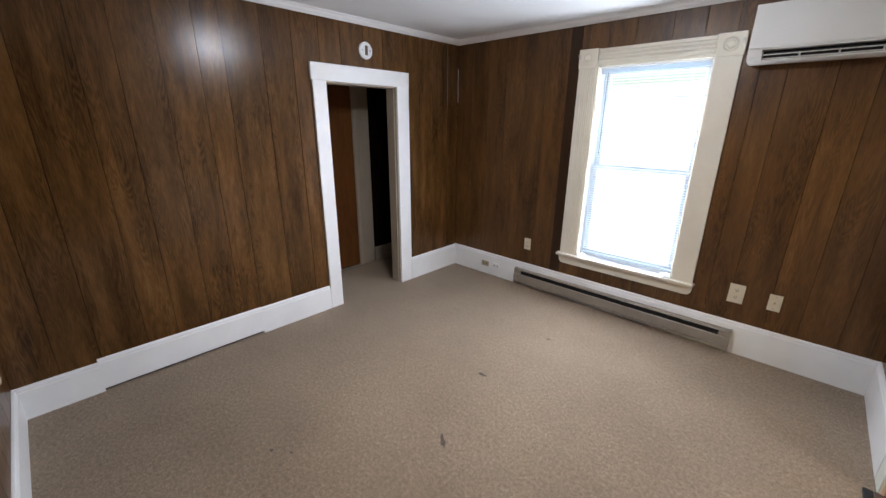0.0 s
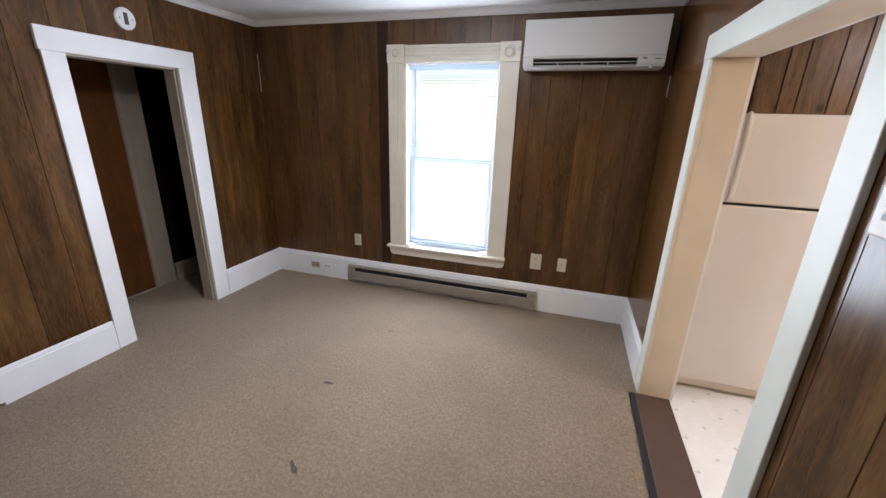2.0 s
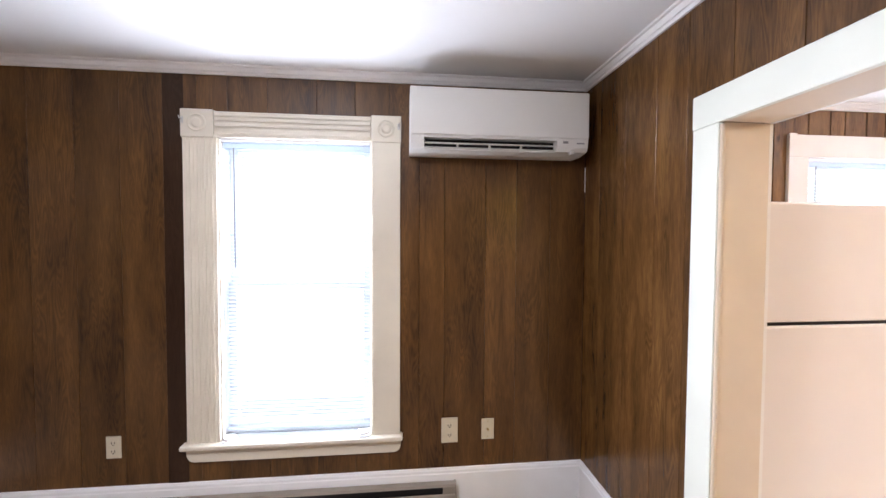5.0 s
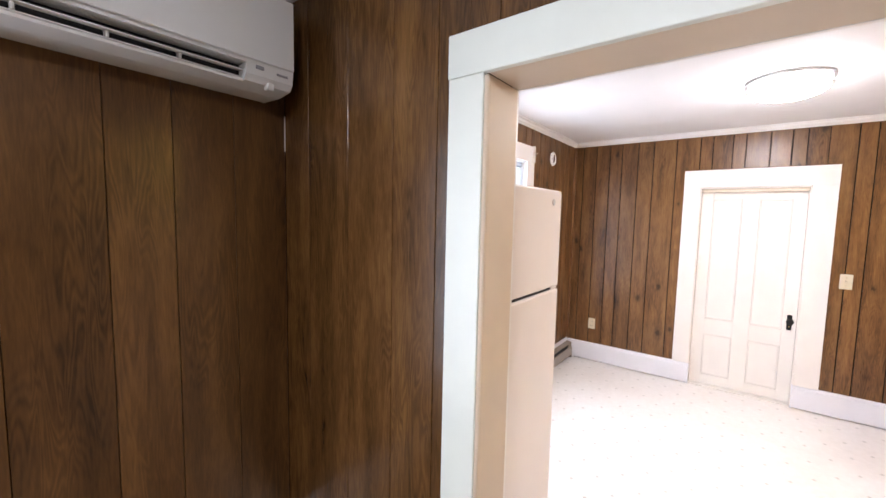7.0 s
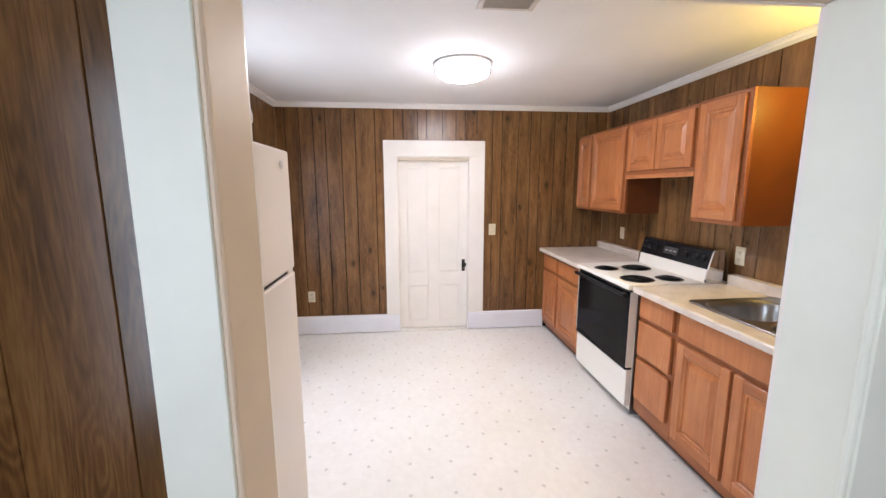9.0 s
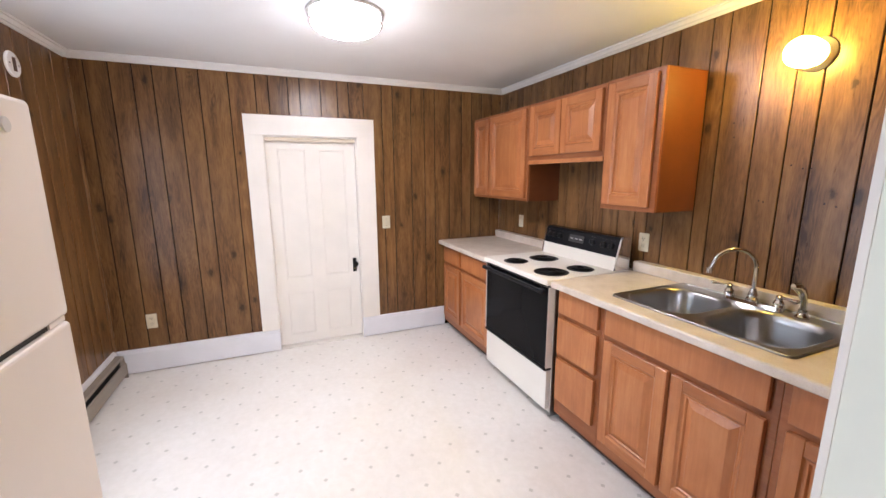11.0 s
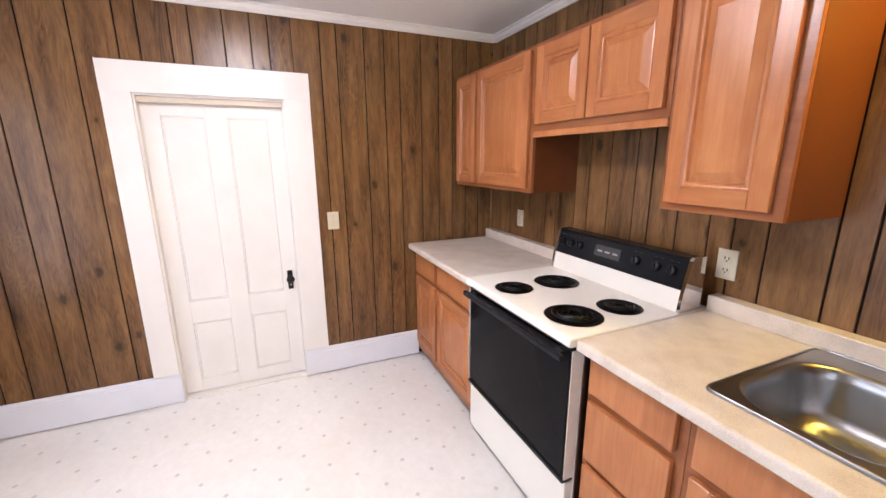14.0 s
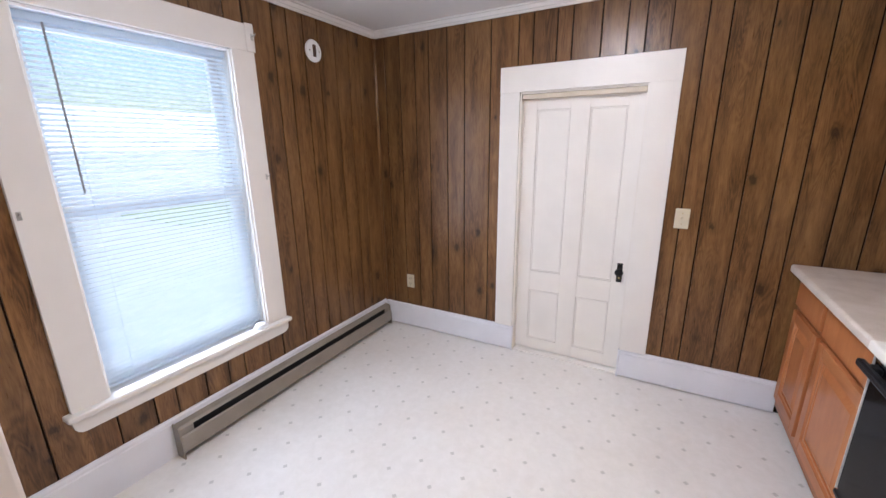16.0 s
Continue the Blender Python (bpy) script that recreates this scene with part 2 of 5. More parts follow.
LIV_TONES = ((0.034, 0.0145, 0.0040), (0.101, 0.047, 0.014), (0.192, 0.097, 0.030))
KIT_TONES = ((0.054, 0.023, 0.008), (0.154, 0.076, 0.028), (0.268, 0.146, 0.055))
LIV_X = panel_wood("panel_living_x", *LIV_TONES, "x", False, 0.33, 0.40)
LIV_Y = panel_wood("panel_living_y", *LIV_TONES, "y", False, 0.23, 0.40)
KIT_X = panel_wood("panel_kitchen_x", *KIT_TONES, "x", True, 0.30, 0.42)
KIT_Y = panel_wood("panel_kitchen_y", *KIT_TONES, "y", True, 0.30, 0.42)
LIV_DARK = panel_wood("dark_filler_panel", (0.024, 0.012, 0.007), (0.040, 0.021, 0.012), (0.060, 0.033, 0.019), "x", False, 0.34, 0.22)
GROOVE = painted("groove_stain", (0.012, 0.006, 0.004), 0.7, 0.06, 6.0, 0.2)
# brown panelling taken near black: the hall's gloom is put into the colour
HALL = panel_wood("panel_hall_gloom", (0.006, 0.004, 0.003), (0.012, 0.007, 0.005), (0.022, 0.013, 0.008), "y", False, 0.85, 0.05)
PLASTER = painted("ceiling_paint", (0.86, 0.86, 0.86), 0.75, 0.04, 2.0, 0.2)
WHITE = painted("gloss_white_paint", (0.86, 0.87, 0.88), 0.34, 0.05, 5.0)
CREAM = painted("cream_paint", (0.72, 0.67, 0.56), 0.38, 0.07, 5.0)
# trim paint with the greenish cast of daylight put into its colour
MINT = painted("daylight_tinted_trim", (0.75, 0.78, 0.70), 0.38, 0.05, 5.0)
# jamb paint with the kitchen's warm lamplight put into its colour
TAN = painted("lamplight_tinted_jamb", (0.70, 0.59, 0.46), 0.52, 0.06, 5.0, 0.3)
KWHITE = painted("kitchen_trim_paint", (0.80, 0.77, 0.73), 0.36, 0.04, 5.0)
BASEKIT = painted("baseboard_cool_white", (0.76, 0.77, 0.82), 0.36, 0.05, 5.0)
# beige of the door stop, deepened by the shade under the head
SHADEBEIGE = painted("shaded_beige_stop", (0.64, 0.56, 0.45), 0.45, 0.06, 5.0)
JAMBWHITE = painted("yellowed_jamb_paint", (0.80, 0.765, 0.715), 0.42, 0.05, 5.0)
HALLTRIM = painted("dark_cream_hall_trim", (0.40, 0.345, 0.27), 0.45, 0.10, 5.0)
CROWN = painted("crown_white", (0.80, 0.79, 0.78), 0.45, 0.05, 5.0)
CARPET, VINYL, LAMINATE, CAB = carpet_mat(), vinyl_mat(), laminate_mat(), cabinet_wood("maple_cabinet")
CABRAIL = rail_wood("maple_rail", (0.25, 0.078, 0.025), (0.405, 0.148, 0.051), (0.55, 0.240, 0.096))
# same maple darkened: shade in the reveals between fronts is put into the colour
CABFRAME = rail_wood("maple_frame_reveal_shade", (0.17, 0.048, 0.015), (0.285, 0.095, 0.031), (0.40, 0.160, 0.062))
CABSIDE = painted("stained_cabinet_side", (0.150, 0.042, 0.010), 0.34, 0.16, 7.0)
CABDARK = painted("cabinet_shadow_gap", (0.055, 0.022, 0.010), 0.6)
HEATER = painted("heater_enamel", (0.29, 0.255, 0.215), 0.40, 0.10, 9.0)
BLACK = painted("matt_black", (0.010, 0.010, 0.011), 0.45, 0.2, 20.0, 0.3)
APPL = painted("appliance_white", (0.80, 0.77, 0.71), 0.42, 0.03, 3.0, 0.4)
BISQUE = painted("fridge_white", (0.74, 0.68, 0.63), 0.33, 0.03, 3.0)
ACW = painted("unit_white_plastic", (0.76, 0.76, 0.73), 0.40, 0.03, 3.0)
IVORY = painted("ivory_plastic", (0.64, 0.585, 0.45), 0.35, 0.05, 30.0)
BEIGE = painted("aged_beige_plastic", (0.42, 0.36, 0.25), 0.4, 0.10, 30.0)
BRASS = metal("dull_brass", (0.50, 0.38, 0.18), 0.35)
CHROME = metal("chrome", (0.66, 0.66, 0.67), 0.06, amount=0.03)
STEEL = metal("brushed_steel", (0.36, 0.36, 0.365), 0.29, (0.2, 2, 2), 0.012)
COIL = metal("burner_coil", (0.028, 0.028, 0.030), 0.46)
OVENGLASS = painted("black_oven_glass", (0.006, 0.006, 0.007), 0.10, 0.1, 3.0, 0.06)
PANELBLK = painted("black_control_panel", (0.008, 0.009, 0.012), 0.24, 0.1, 3.0, 0.16)
CLOCK = painted("smoked_clock_window", (0.055, 0.056, 0.060), 0.25, 0.1, 3.0)
GREYPRINT = painted("grey_print", (0.30, 0.30, 0.31), 0.4)
THRESH = painted("brown_threshold", (0.085, 0.048, 0.034), 0.5, 0.14, 12.0)
RUBBER = painted("black_rubber", (0.010, 0.010, 0.011), 0.6)
DOORWOOD = panel_wood("orange_veneer_door", (0.075, 0.026, 0.007), (0.13, 0.048, 0.013), (0.17, 0.07, 0.022), "y", False, 0.40)
STAIN = painted("carpet_stain", (0.125, 0.100, 0.080), 0.95, 0.3, 60.0, 0.1)
GLASS, SLAT = glass_mat(), slat_mat()
LAMPGLOW = emitter("lamp_diffuser_glow", (1.0, 0.95, 0.90), LAMP_KIT)
LAMPGLOW_LIV = emitter("living_lamp_glow", (0.98, 0.97, 0.95), LAMP_LIV)
BANDGLOW = emitter("lamp_side_band", (0.97, 0.97, 1.0), LAMP_BAND)
SCONCEGLOW = emitter("sconce_glow", (1.0, 0.70, 0.11), SCONCE)
REGISTER = painted("beige_register_paint", (0.66, 0.61, 0.55), 0.45, 0.06, 9.0)
NICKEL = metal("satin_nickel", (0.58, 0.57, 0.55), 0.38)
GRASS = painted("lawn", (0.20, 0.27, 0.07), 0.95, 0.4, 3.0, 0.1)
ASPHALT = painted("pale_pavement", (0.42, 0.42, 0.43), 0.9, 0.2, 4.0, 0.2)
SIDING = painted("pale_siding", (0.72, 0.74, 0.76), 0.6, 0.06, 2.0)
ROOF = painted("roof_shingle", (0.66, 0.66, 0.68), 0.9, 0.3, 9.0)
WINDARK = painted("far_window", (0.58, 0.61, 0.63), 0.4)

# ---- building blocks ----
ORIGIN = {}


def thing(name, base, label="", category="", group="", kind=""):
    ob = new(name)
    ob.empty_display_size = 0.1
    ob.location = base
    ORIGIN[ob] = Vector(base)
    return tagged(ob, label, category, group, kind)


def part(name, bm, material, parent=None, label=""):
    """Links a bmesh in world coordinates as one mesh object, under a thing or a part."""
    origin = ORIGIN.get(parent, Vector((0, 0, 0)))
    bmesh.ops.translate(bm, verts=bm.verts, vec=-origin)
    me = bpy.data.meshes.new(name)
    bm.to_mesh(me)
    bm.free()
    me.materials.append(material)
    ob = new(name, me)
    if parent is not None:
        ob.parent = parent
    ORIGIN[ob] = origin
    return tagged(ob, label) if label else ob


def smooth(ob, angle=40):
    for p in ob.data.polygons:
        p.use_smooth = True
    ob.data.set_sharp_from_angle(angle=radians(angle))
    return ob


def box(x0, x1, y0, y1, z0, z1, bevel=0.0, segs=1, bm=None):
    b = bmesh.new()
    bmesh.ops.create_cube(b, size=1)
    for v in b.verts:
        v.co = Vector(((x0 + x1) / 2 + v.co.x * (x1 - x0), (y0 + y1) / 2 + v.co.y * (y1 - y0), (z0 + z1) / 2 + v.co.z * (z1 - z0)))
    if bevel:
        bmesh.ops.bevel(b, geom=b.edges[:], offset=bevel, segments=segs, affect="EDGES", profile=0.5)
    return merge(bm, b)


def merge(bm, b):
    if bm is None:
        return b
    me = bpy.data.meshes.new("tmp")
    b.to_mesh(me)
    b.free()
    bm.from_mesh(me)
    bpy.data.meshes.remove(me)
    return bm


def sweep(profile, a, b, normal, bm=None):
    """A profile of (out, up) points carried from a to b along a wall; out is along normal."""
    m = bmesh.new()
    a, b, n = Vector(a), Vector(b), Vector(normal)
    ends = [[m.verts.new(p + n * o + Vector((0, 0, u))) for o, u in profile] for p in (a, b)]
    k = len(profile)
    for i in range(k):
        m.faces.new((ends[0][i], ends[0][(i + 1) % k], ends[1][(i + 1) % k], ends[1][i]))
    m.faces.new(ends[0][::-1])
    m.faces.new(ends[1])
    bmesh.ops.recalc_face_normals(m, faces=m.faces[:])
    return merge(bm, m)


def lathe(profile, centre, axis="z", segs=24, bm=None):
    """Turns (radius, along) points round an axis through centre."""
    m = bmesh.new()
    c = Vector(centre)
    rings = []
    for r, h in profile:
        ring = []
        for k in range(segs):
            a = 2 * math.pi * k / segs
            u, v = r * math.cos(a), r * math.sin(a)
            p = {"z": (u, v, h), "y": (u, h, v), "x": (h, u, v)}[axis]
            ring.append(m.verts.new(c + Vector(p)))
        rings.append(ring)
    for r0, r1 in zip(rings, rings[1:]):
        for k in range(segs):
            m.faces.new((r0[k], r0[(k + 1) % segs], r1[(k + 1) % segs], r1[k]))
    m.faces.new(rings[0][::-1])
    m.faces.new(rings[-1])
    bmesh.ops.remove_doubles(m, verts=m.verts[:], dist=1e-5)
    bmesh.ops.recalc_face_normals(m, faces=m.faces[:])
    return merge(bm, m)


def tube(points, radius, segs=12, bm=None, cap=True):
    """A round bar along points; radius may be a list."""
    m = bmesh.new()
    pts = [Vector(p) for p in points]
    rad = radius if isinstance(radius, list) else [radius] * len(pts)
    rings, side = [], None
    for i, p in enumerate(pts):
        d = (pts[min(i + 1, len(pts) - 1)] - pts[max(i - 1, 0)]).normalized()
        if side is None:
            side = d.orthogonal().normalized()
        side = (side - d * side.dot(d)).normalized()
        up = d.cross(side)
        rings.append([m.verts.new(p + (side * math.cos(t) + up * math.sin(t)) * rad[i]) for t in (2 * math.pi * k / segs for k in range(segs))])
    for r0, r1 in zip(rings, rings[1:]):
        for k in range(segs):
            m.faces.new((r0[k], r0[(k + 1) % segs], r1[(k + 1) % segs], r1[k]))
    if cap:
        m.faces.new(rings[0][::-1])
        m.faces.new(rings[-1])
    bmesh.ops.recalc_face_normals(m, faces=m.faces[:])
    return merge(bm, m)


# ---- walls, floors, ceilings ----
def wall(name, axis, face, back, a0, a1, z1, holes, label):
    """A wall between face and back along the axis from a0 to a1, with rectangular holes (a0, a1, z0, z1) cut through."""
    bm = bmesh.new()
    lo, hi = min(face, back), max(face, back)
    cuts = sorted({a0, a1, *(h[0] for h in holes), *(h[1] for h in holes)})
    for u0, u1 in zip(cuts, cuts[1:]):
        z = 0.0
        for h in sorted((h for h in holes if h[0] <= u0 and h[1] >= u1), key=lambda h: h[2]):
            if h[2] > z:
                box(*((u0, u1, lo, hi) if axis == "x" else (lo, hi, u0, u1)), z, h[2], bm=bm)
            z = h[3]
        if z < z1:
            box(*((u0, u1, lo, hi) if axis == "x" else (lo, hi, u0, u1)), z, z1, bm=bm)
    return tagged(part(name, bm, GROOVE), label, "wall", kind="structure")


def planks(parent, axis, face, inward, edges, z0, z1, holes, material, gap=0.004, thick=0.007):
    """Upright panelling boards proud of a wall, split round the holes."""
    cuts = sorted(set(edges) | {h[k] for h in holes for k in (0, 1) if min(edges) < h[k] < max(edges)})
    grooves = set(edges)
    for u0, u1 in zip(cuts, cuts[1:]):
        g0, g1 = (gap / 2 if u0 in grooves else 0), (gap / 2 if u1 in grooves else 0)
        if u1 - u0 < 0.012:
            continue
        spans, z = [], z0
        for h in sorted((h for h in holes if h[0] <= u0 + 1e-6 and h[1] >= u1 - 1e-6), key=lambda h: h[2]):
            if h[2] > z + 0.01:
                spans.append((z, h[2]))
            z = max(z, h[3])
        if z < z1 - 0.01:
            spans.append((z, z1))
        for s0, s1 in spans:
            f = face + inward * thick
            lo, hi = min(face, f), max(face, f)
            args = (u0 + g0, u1 - g1, lo, hi) if axis == "x" else (lo, hi, u0 + g0, u1 - g1)
            part("plank", box(*args, s0, s1, 0.0012), material, parent)


W1 = (-1.30, -0.507, 0.44, 2.045)
W2 = (2.085, 2.91, 0.455, 2.03)
D1 = (1.785, 2.512, 0.0, 1.922)
OP = (1.203, 2.413, 0.0, 1.935)
D2 = (1.43, 2.19, 0.0, 1.86)
T = 0.007

wall_north = wall("wall_north", "x", NORTH + T, NORTH + 0.17, WEST - 0.14, EAST + 0.13, 2.50, [W1, W2], "brown wood-panelled outside wall with two sash windows")
wall_west = wall("wall_west", "y", WEST - T, WEST - 0.125, SOUTH_LIV - 0.12, NORTH + T, 2.50, [D1], "dark wood-panelled wall with a white-cased doorway")
wall_middle = wall("wall_middle", "y", EAST_IN + T, EAST_OUT - T, SOUTH_LIV - 0.12, NORTH + T, 2.50, [OP], "panelled wall between living room and kitchen with a wide cased opening")
wall_east = wall("wall_east", "y", EAST + T, EAST + 0.13, SOUTH_KIT - 0.12, NORTH + T, 2.50, [D2], "knotty wood-panelled kitchen wall with a white door")
wall_south_living = wall("wall_south_living", "x", SOUTH_LIV - T, SOUTH_LIV - 0.12, WEST - T, EAST_IN + T, 2.50, [], "dark wood-panelled living room wall")
wall_south_kitchen = wall("wall_south_kitchen", "x", SOUTH_KIT - T, SOUTH_KIT - 0.12, EAST_OUT - T, EAST + T, 2.50, [], "knotty wood-panelled wall behind the counter")

floor = tagged(part("floor", box(WEST - 0.125, EAST_IN + 0.02, SOUTH_LIV - 0.12, NORTH + 0.1, -0.10, 0.0), CARPET), "worn grey-brown carpet with a few dark stains", "floor", kind="structure")
tagged(part("floor_kitchen", box(EAST_IN + 0.021, EAST + 0.13, SOUTH_KIT - 0.1, NORTH + 0.1, -0.10, 0.0), VINYL), "white sheet vinyl printed with small grey dots", "floor", kind="structure")
ceiling = tagged(part("ceiling", box(WEST - 0.125, (EAST_IN + EAST_OUT) / 2, SOUTH_LIV - 0.12, NORTH + 0.1, CEIL_LIV, 2.52), PLASTER), "smooth white painted living room ceiling", "ceiling", kind="structure")
tagged(part("ceiling_kitchen", box((EAST_IN + EAST_OUT) / 2 + 0.001, EAST + 0.13, SOUTH_KIT - 0.12, NORTH + 0.1, CEIL_KIT, 2.52), PLASTER), "smooth white painted kitchen ceiling", "ceiling", kind="structure")

# hall behind the doorway
hall_x = -3.55
tagged(part("floor_hall", box(hall_x - 0.1, WEST - 0.1255, 0.6, NORTH + 0.1, -0.10, 0.0), CARPET), "worn grey-brown hall carpet", "floor", kind="structure")
tagged(part("ceiling_hall", box(hall_x - 0.1, WEST - 0.1255, 0.6, NORTH + 0.1, 2.45, 2.52), PLASTER), "dim white hall ceiling", "ceiling", kind="structure")
wall_hall = tagged(part("wall_hall", box(hall_x - 0.1, hall_x, 0.7, NORTH + 0.1, 0, 2.45), HALL), "brown panelled hall wall, the hall's gloom put into its colour", "wall", kind="structure")
# unseen ends of the hall, added to stop daylight leaking in
tagged(part("wall_hall_north", box(hall_x, WEST - 0.141, NORTH, NORTH + 0.1, 0, 2.45), HALL), "unseen darkened hall end wall that keeps daylight out", "wall", kind="structure")
tagged(part("wall_hall_end", box(hall_x, WEST - 0.125, 0.6, 0.7, 0, 2.45), HALL), "unseen darkened hall end wall that keeps daylight out", "wall", kind="structure")

# crown mouldings
CROWN_P = [(0, 0), (0.010, 0.0), (0.016, 0.012), (0.022, 0.014), (0.030, 0.034), (0.040, 0.036), (0.042, 0.045), (0, 0.045)]


def crown(name, runs, top, label):
    bm = bmesh.new()
    for a, b, n in runs:
        sweep(CROWN_P, (*a, top - 0.045), (*b, top - 0.045), n, bm)
    return tagged(part(name, bm, CROWN), label, "crown moulding", kind="structure")


crown("trim_crown_living", [((WEST, NORTH), (EAST_IN, NORTH), (0, -1, 0)), ((WEST, SOUTH_LIV), (WEST, NORTH), (1, 0, 0)), ((EAST_IN, SOUTH_LIV), (EAST_IN, NORTH), (-1, 0, 0)), ((WEST, SOUTH_LIV), (EAST_IN, SOUTH_LIV), (0, 1, 0))], CEIL_LIV, "narrow white-painted crown moulding")
crown("trim_crown_kitchen", [((EAST_OUT, NORTH), (EAST, NORTH), (0, -1, 0)), ((EAST, SOUTH_KIT), (EAST, NORTH), (-1, 0, 0)), ((EAST_OUT, SOUTH_KIT), (EAST, SOUTH_KIT), (0, 1, 0)), ((EAST_OUT, SOUTH_KIT), (EAST_OUT, NORTH), (1, 0, 0))], CEIL_KIT, "narrow white-painted crown moulding")


# baseboards
def baseboard(runs, mat, label):
    for a, b, n, h, lift in runs:
        prof = [(0, lift), (0.019, lift), (0.019, h - 0.030), (0.015, h - 0.024), (0.015, h - 0.012), (0.010, h - 0.003), (0.004, h), (0, h)]
        tagged(part("baseboard", sweep(prof, (*a, 0), (*b, 0), n), mat), label, "baseboard", kind="structure")


baseboard([((WEST, SOUTH_LIV), (WEST, 0.066), (1, 0, 0), 0.20, 0.0), ((WEST, 0.066), (WEST, 1.058), (1, 0, 0), 0.222, 0.020),
           ((WEST, 1.058), (WEST, 1.668), (1, 0, 0), 0.218, 0.0), ((WEST, 2.652), (WEST, NORTH - 0.02), (1, 0, 0), 0.240, 0.0),
           ((WEST, NORTH), (EAST_IN, NORTH), (0, -1, 0), 0.245, 0.0), ((WEST + 0.02, SOUTH_LIV), (EAST_IN, SOUTH_LIV), (0, 1, 0), 0.20, 0.0),
           ((EAST_IN, 2.518), (EAST_IN, NORTH - 0.02), (-1, 0, 0), 0.245, 0.0), ((EAST_IN, SOUTH_LIV + 0.02), (EAST_IN, 1.096), (-1, 0, 0), 0.21, 0.0)], WHITE, "tall white-painted wooden baseboard with a moulded cap")
baseboard([((EAST, 2.19), (EAST, NORTH - 0.02), (-1, 0, 0), 0.20, 0.010), ((EAST, 0.60), (EAST, 1.43), (-1, 0, 0), 0.20, 0.010),
           ((EAST_OUT, NORTH), (EAST, NORTH), (0, -1, 0), 0.21, 0.0), ((EAST_OUT, 2.53), (EAST_OUT, NORTH - 0.02), (1, 0, 0), 0.20, 0.0),
           ((EAST_OUT, 0.64), (EAST_OUT, 1.096), (1, 0, 0), 0.20, 0.0)], BASEKIT, "cool white painted wooden baseboard")
baseboard([((hall_x, 2.73), (hall_x, NORTH), (1, 0, 0), 0.17, 0.0), ((hall_x, 0.7), (hall_x, 1.60), (1, 0, 0), 0.17, 0.0)], HALLTRIM, "dark cream hall baseboard")


# ---- doorways and doors ----
# doorway from the living room to the hall
door_1 = thing("door_1", (WEST, 2.15, 0), "open cased doorway with flat glossy white trim", "doorway", kind="structure")
cx = WEST + 0.019
part("casing", box(WEST, cx, 1.672, 1.79, 0.0, 1.9195, 0.002), WHITE, door_1)
part("casing", box(WEST, cx, 2.507, 2.648, 0.0, 1.9195, 0.002), WHITE, door_1)
part("head_casing", box(WEST, cx + 0.003, 1.660, 2.650, 1.920, 2.046, 0.002), WHITE, door_1)
part("jamb", box(WEST - 0.13, WEST - 0.0005, 2.500, 2.514, 0, 1.915, 0.001), HALLTRIM, door_1, "dark cream jamb")
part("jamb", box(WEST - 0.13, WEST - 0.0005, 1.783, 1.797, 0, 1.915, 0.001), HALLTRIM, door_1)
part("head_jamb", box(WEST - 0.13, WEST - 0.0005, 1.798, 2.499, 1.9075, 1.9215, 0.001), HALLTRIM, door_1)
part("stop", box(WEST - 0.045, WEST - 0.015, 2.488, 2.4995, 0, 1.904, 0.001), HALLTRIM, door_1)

# closed veneer door across the hall
door_2 = thing("door_2", (hall_x, 2.15, 0), "closed flat orange-brown veneer door across the hall", "door", kind="structure")
part("leaf", box(hall_x + 0.002, hall_x + 0.012, 1.745, 2.505, 0.02, 1.965, 0.002), DOORWOOD, door_2)
part("threshold", box(hall_x + 0.002, hall_x + 0.03, 1.745, 2.505, 0.0, 0.012, 0.002), HALLTRIM, door_2)
for y0, y1 in ((2.506, 2.715), (1.58, 1.744)):
    inner = 1 if y0 > 2 else -1
    part("casing", box(hall_x, hall_x + 0.018, y0, y1, 0, 1.97, 0.002), HALLTRIM, door_2, "dark cream casing")
    e = y0 if inner > 0 else y1
    part("casing_bead", box(hall_x + 0.018, hall_x + 0.034, min(e, e + inner * 0.03), max(e, e + inner * 0.03), 0, 1.97, 0.004, 2), HALLTRIM, door_2)
    part("casing_bead", box(hall_x + 0.018, hall_x + 0.026, min(e + inner * 0.05, e + inner * 0.075), max(e + inner * 0.05, e + inner * 0.075), 0, 1.97, 0.003, 2), HALLTRIM, door_2)
part("head_casing", box(hall_x, hall_x + 0.018, 1.58, 2.715, 1.9705, 2.12, 0.002), HALLTRIM, door_2)

# wide opening to the kitchen
door_3 = thing("door_3", (EAST_IN, 1.8, 0), "wide cased opening, cool daylight and warm lamplight tinted into its trim", "doorway", kind="structure")
ox = EAST_IN - 0.018
part("casing", box(ox, EAST_IN, 2.403, 2.515, 0, 1.9195, 0.002), MINT, door_3)
part("casing", box(ox, EAST_IN, 1.098, 1.2115, 0, 1.9195, 0.002), MINT, door_3)
part("head_casing", box(ox - 0.002, EAST_IN, 1.093, 2.517, 1.920, 2.034, 0.002), MINT, door_3)
part("casing", box(EAST_OUT, EAST_OUT + 0.016, 2.403, 2.515, 0, 1.9195, 0.002), KWHITE, door_3)
part("casing", box(EAST_OUT, EAST_OUT + 0.016, 1.098, 1.2115, 0, 1.9195, 0.002), KWHITE, door_3)
part("head_casing", box(EAST_OUT, EAST_OUT + 0.016, 1.093, 2.517, 1.920, 2.034, 0.002), KWHITE, door_3)
jx0, jx1 = EAST_IN + 0.0005, EAST_OUT - 0.0005
part("jamb", box(jx0, jx1, 2.400, 2.4135, 0.0, 1.920, 0.001), TAN, door_3, "jamb coloured tan for the warm kitchen light")
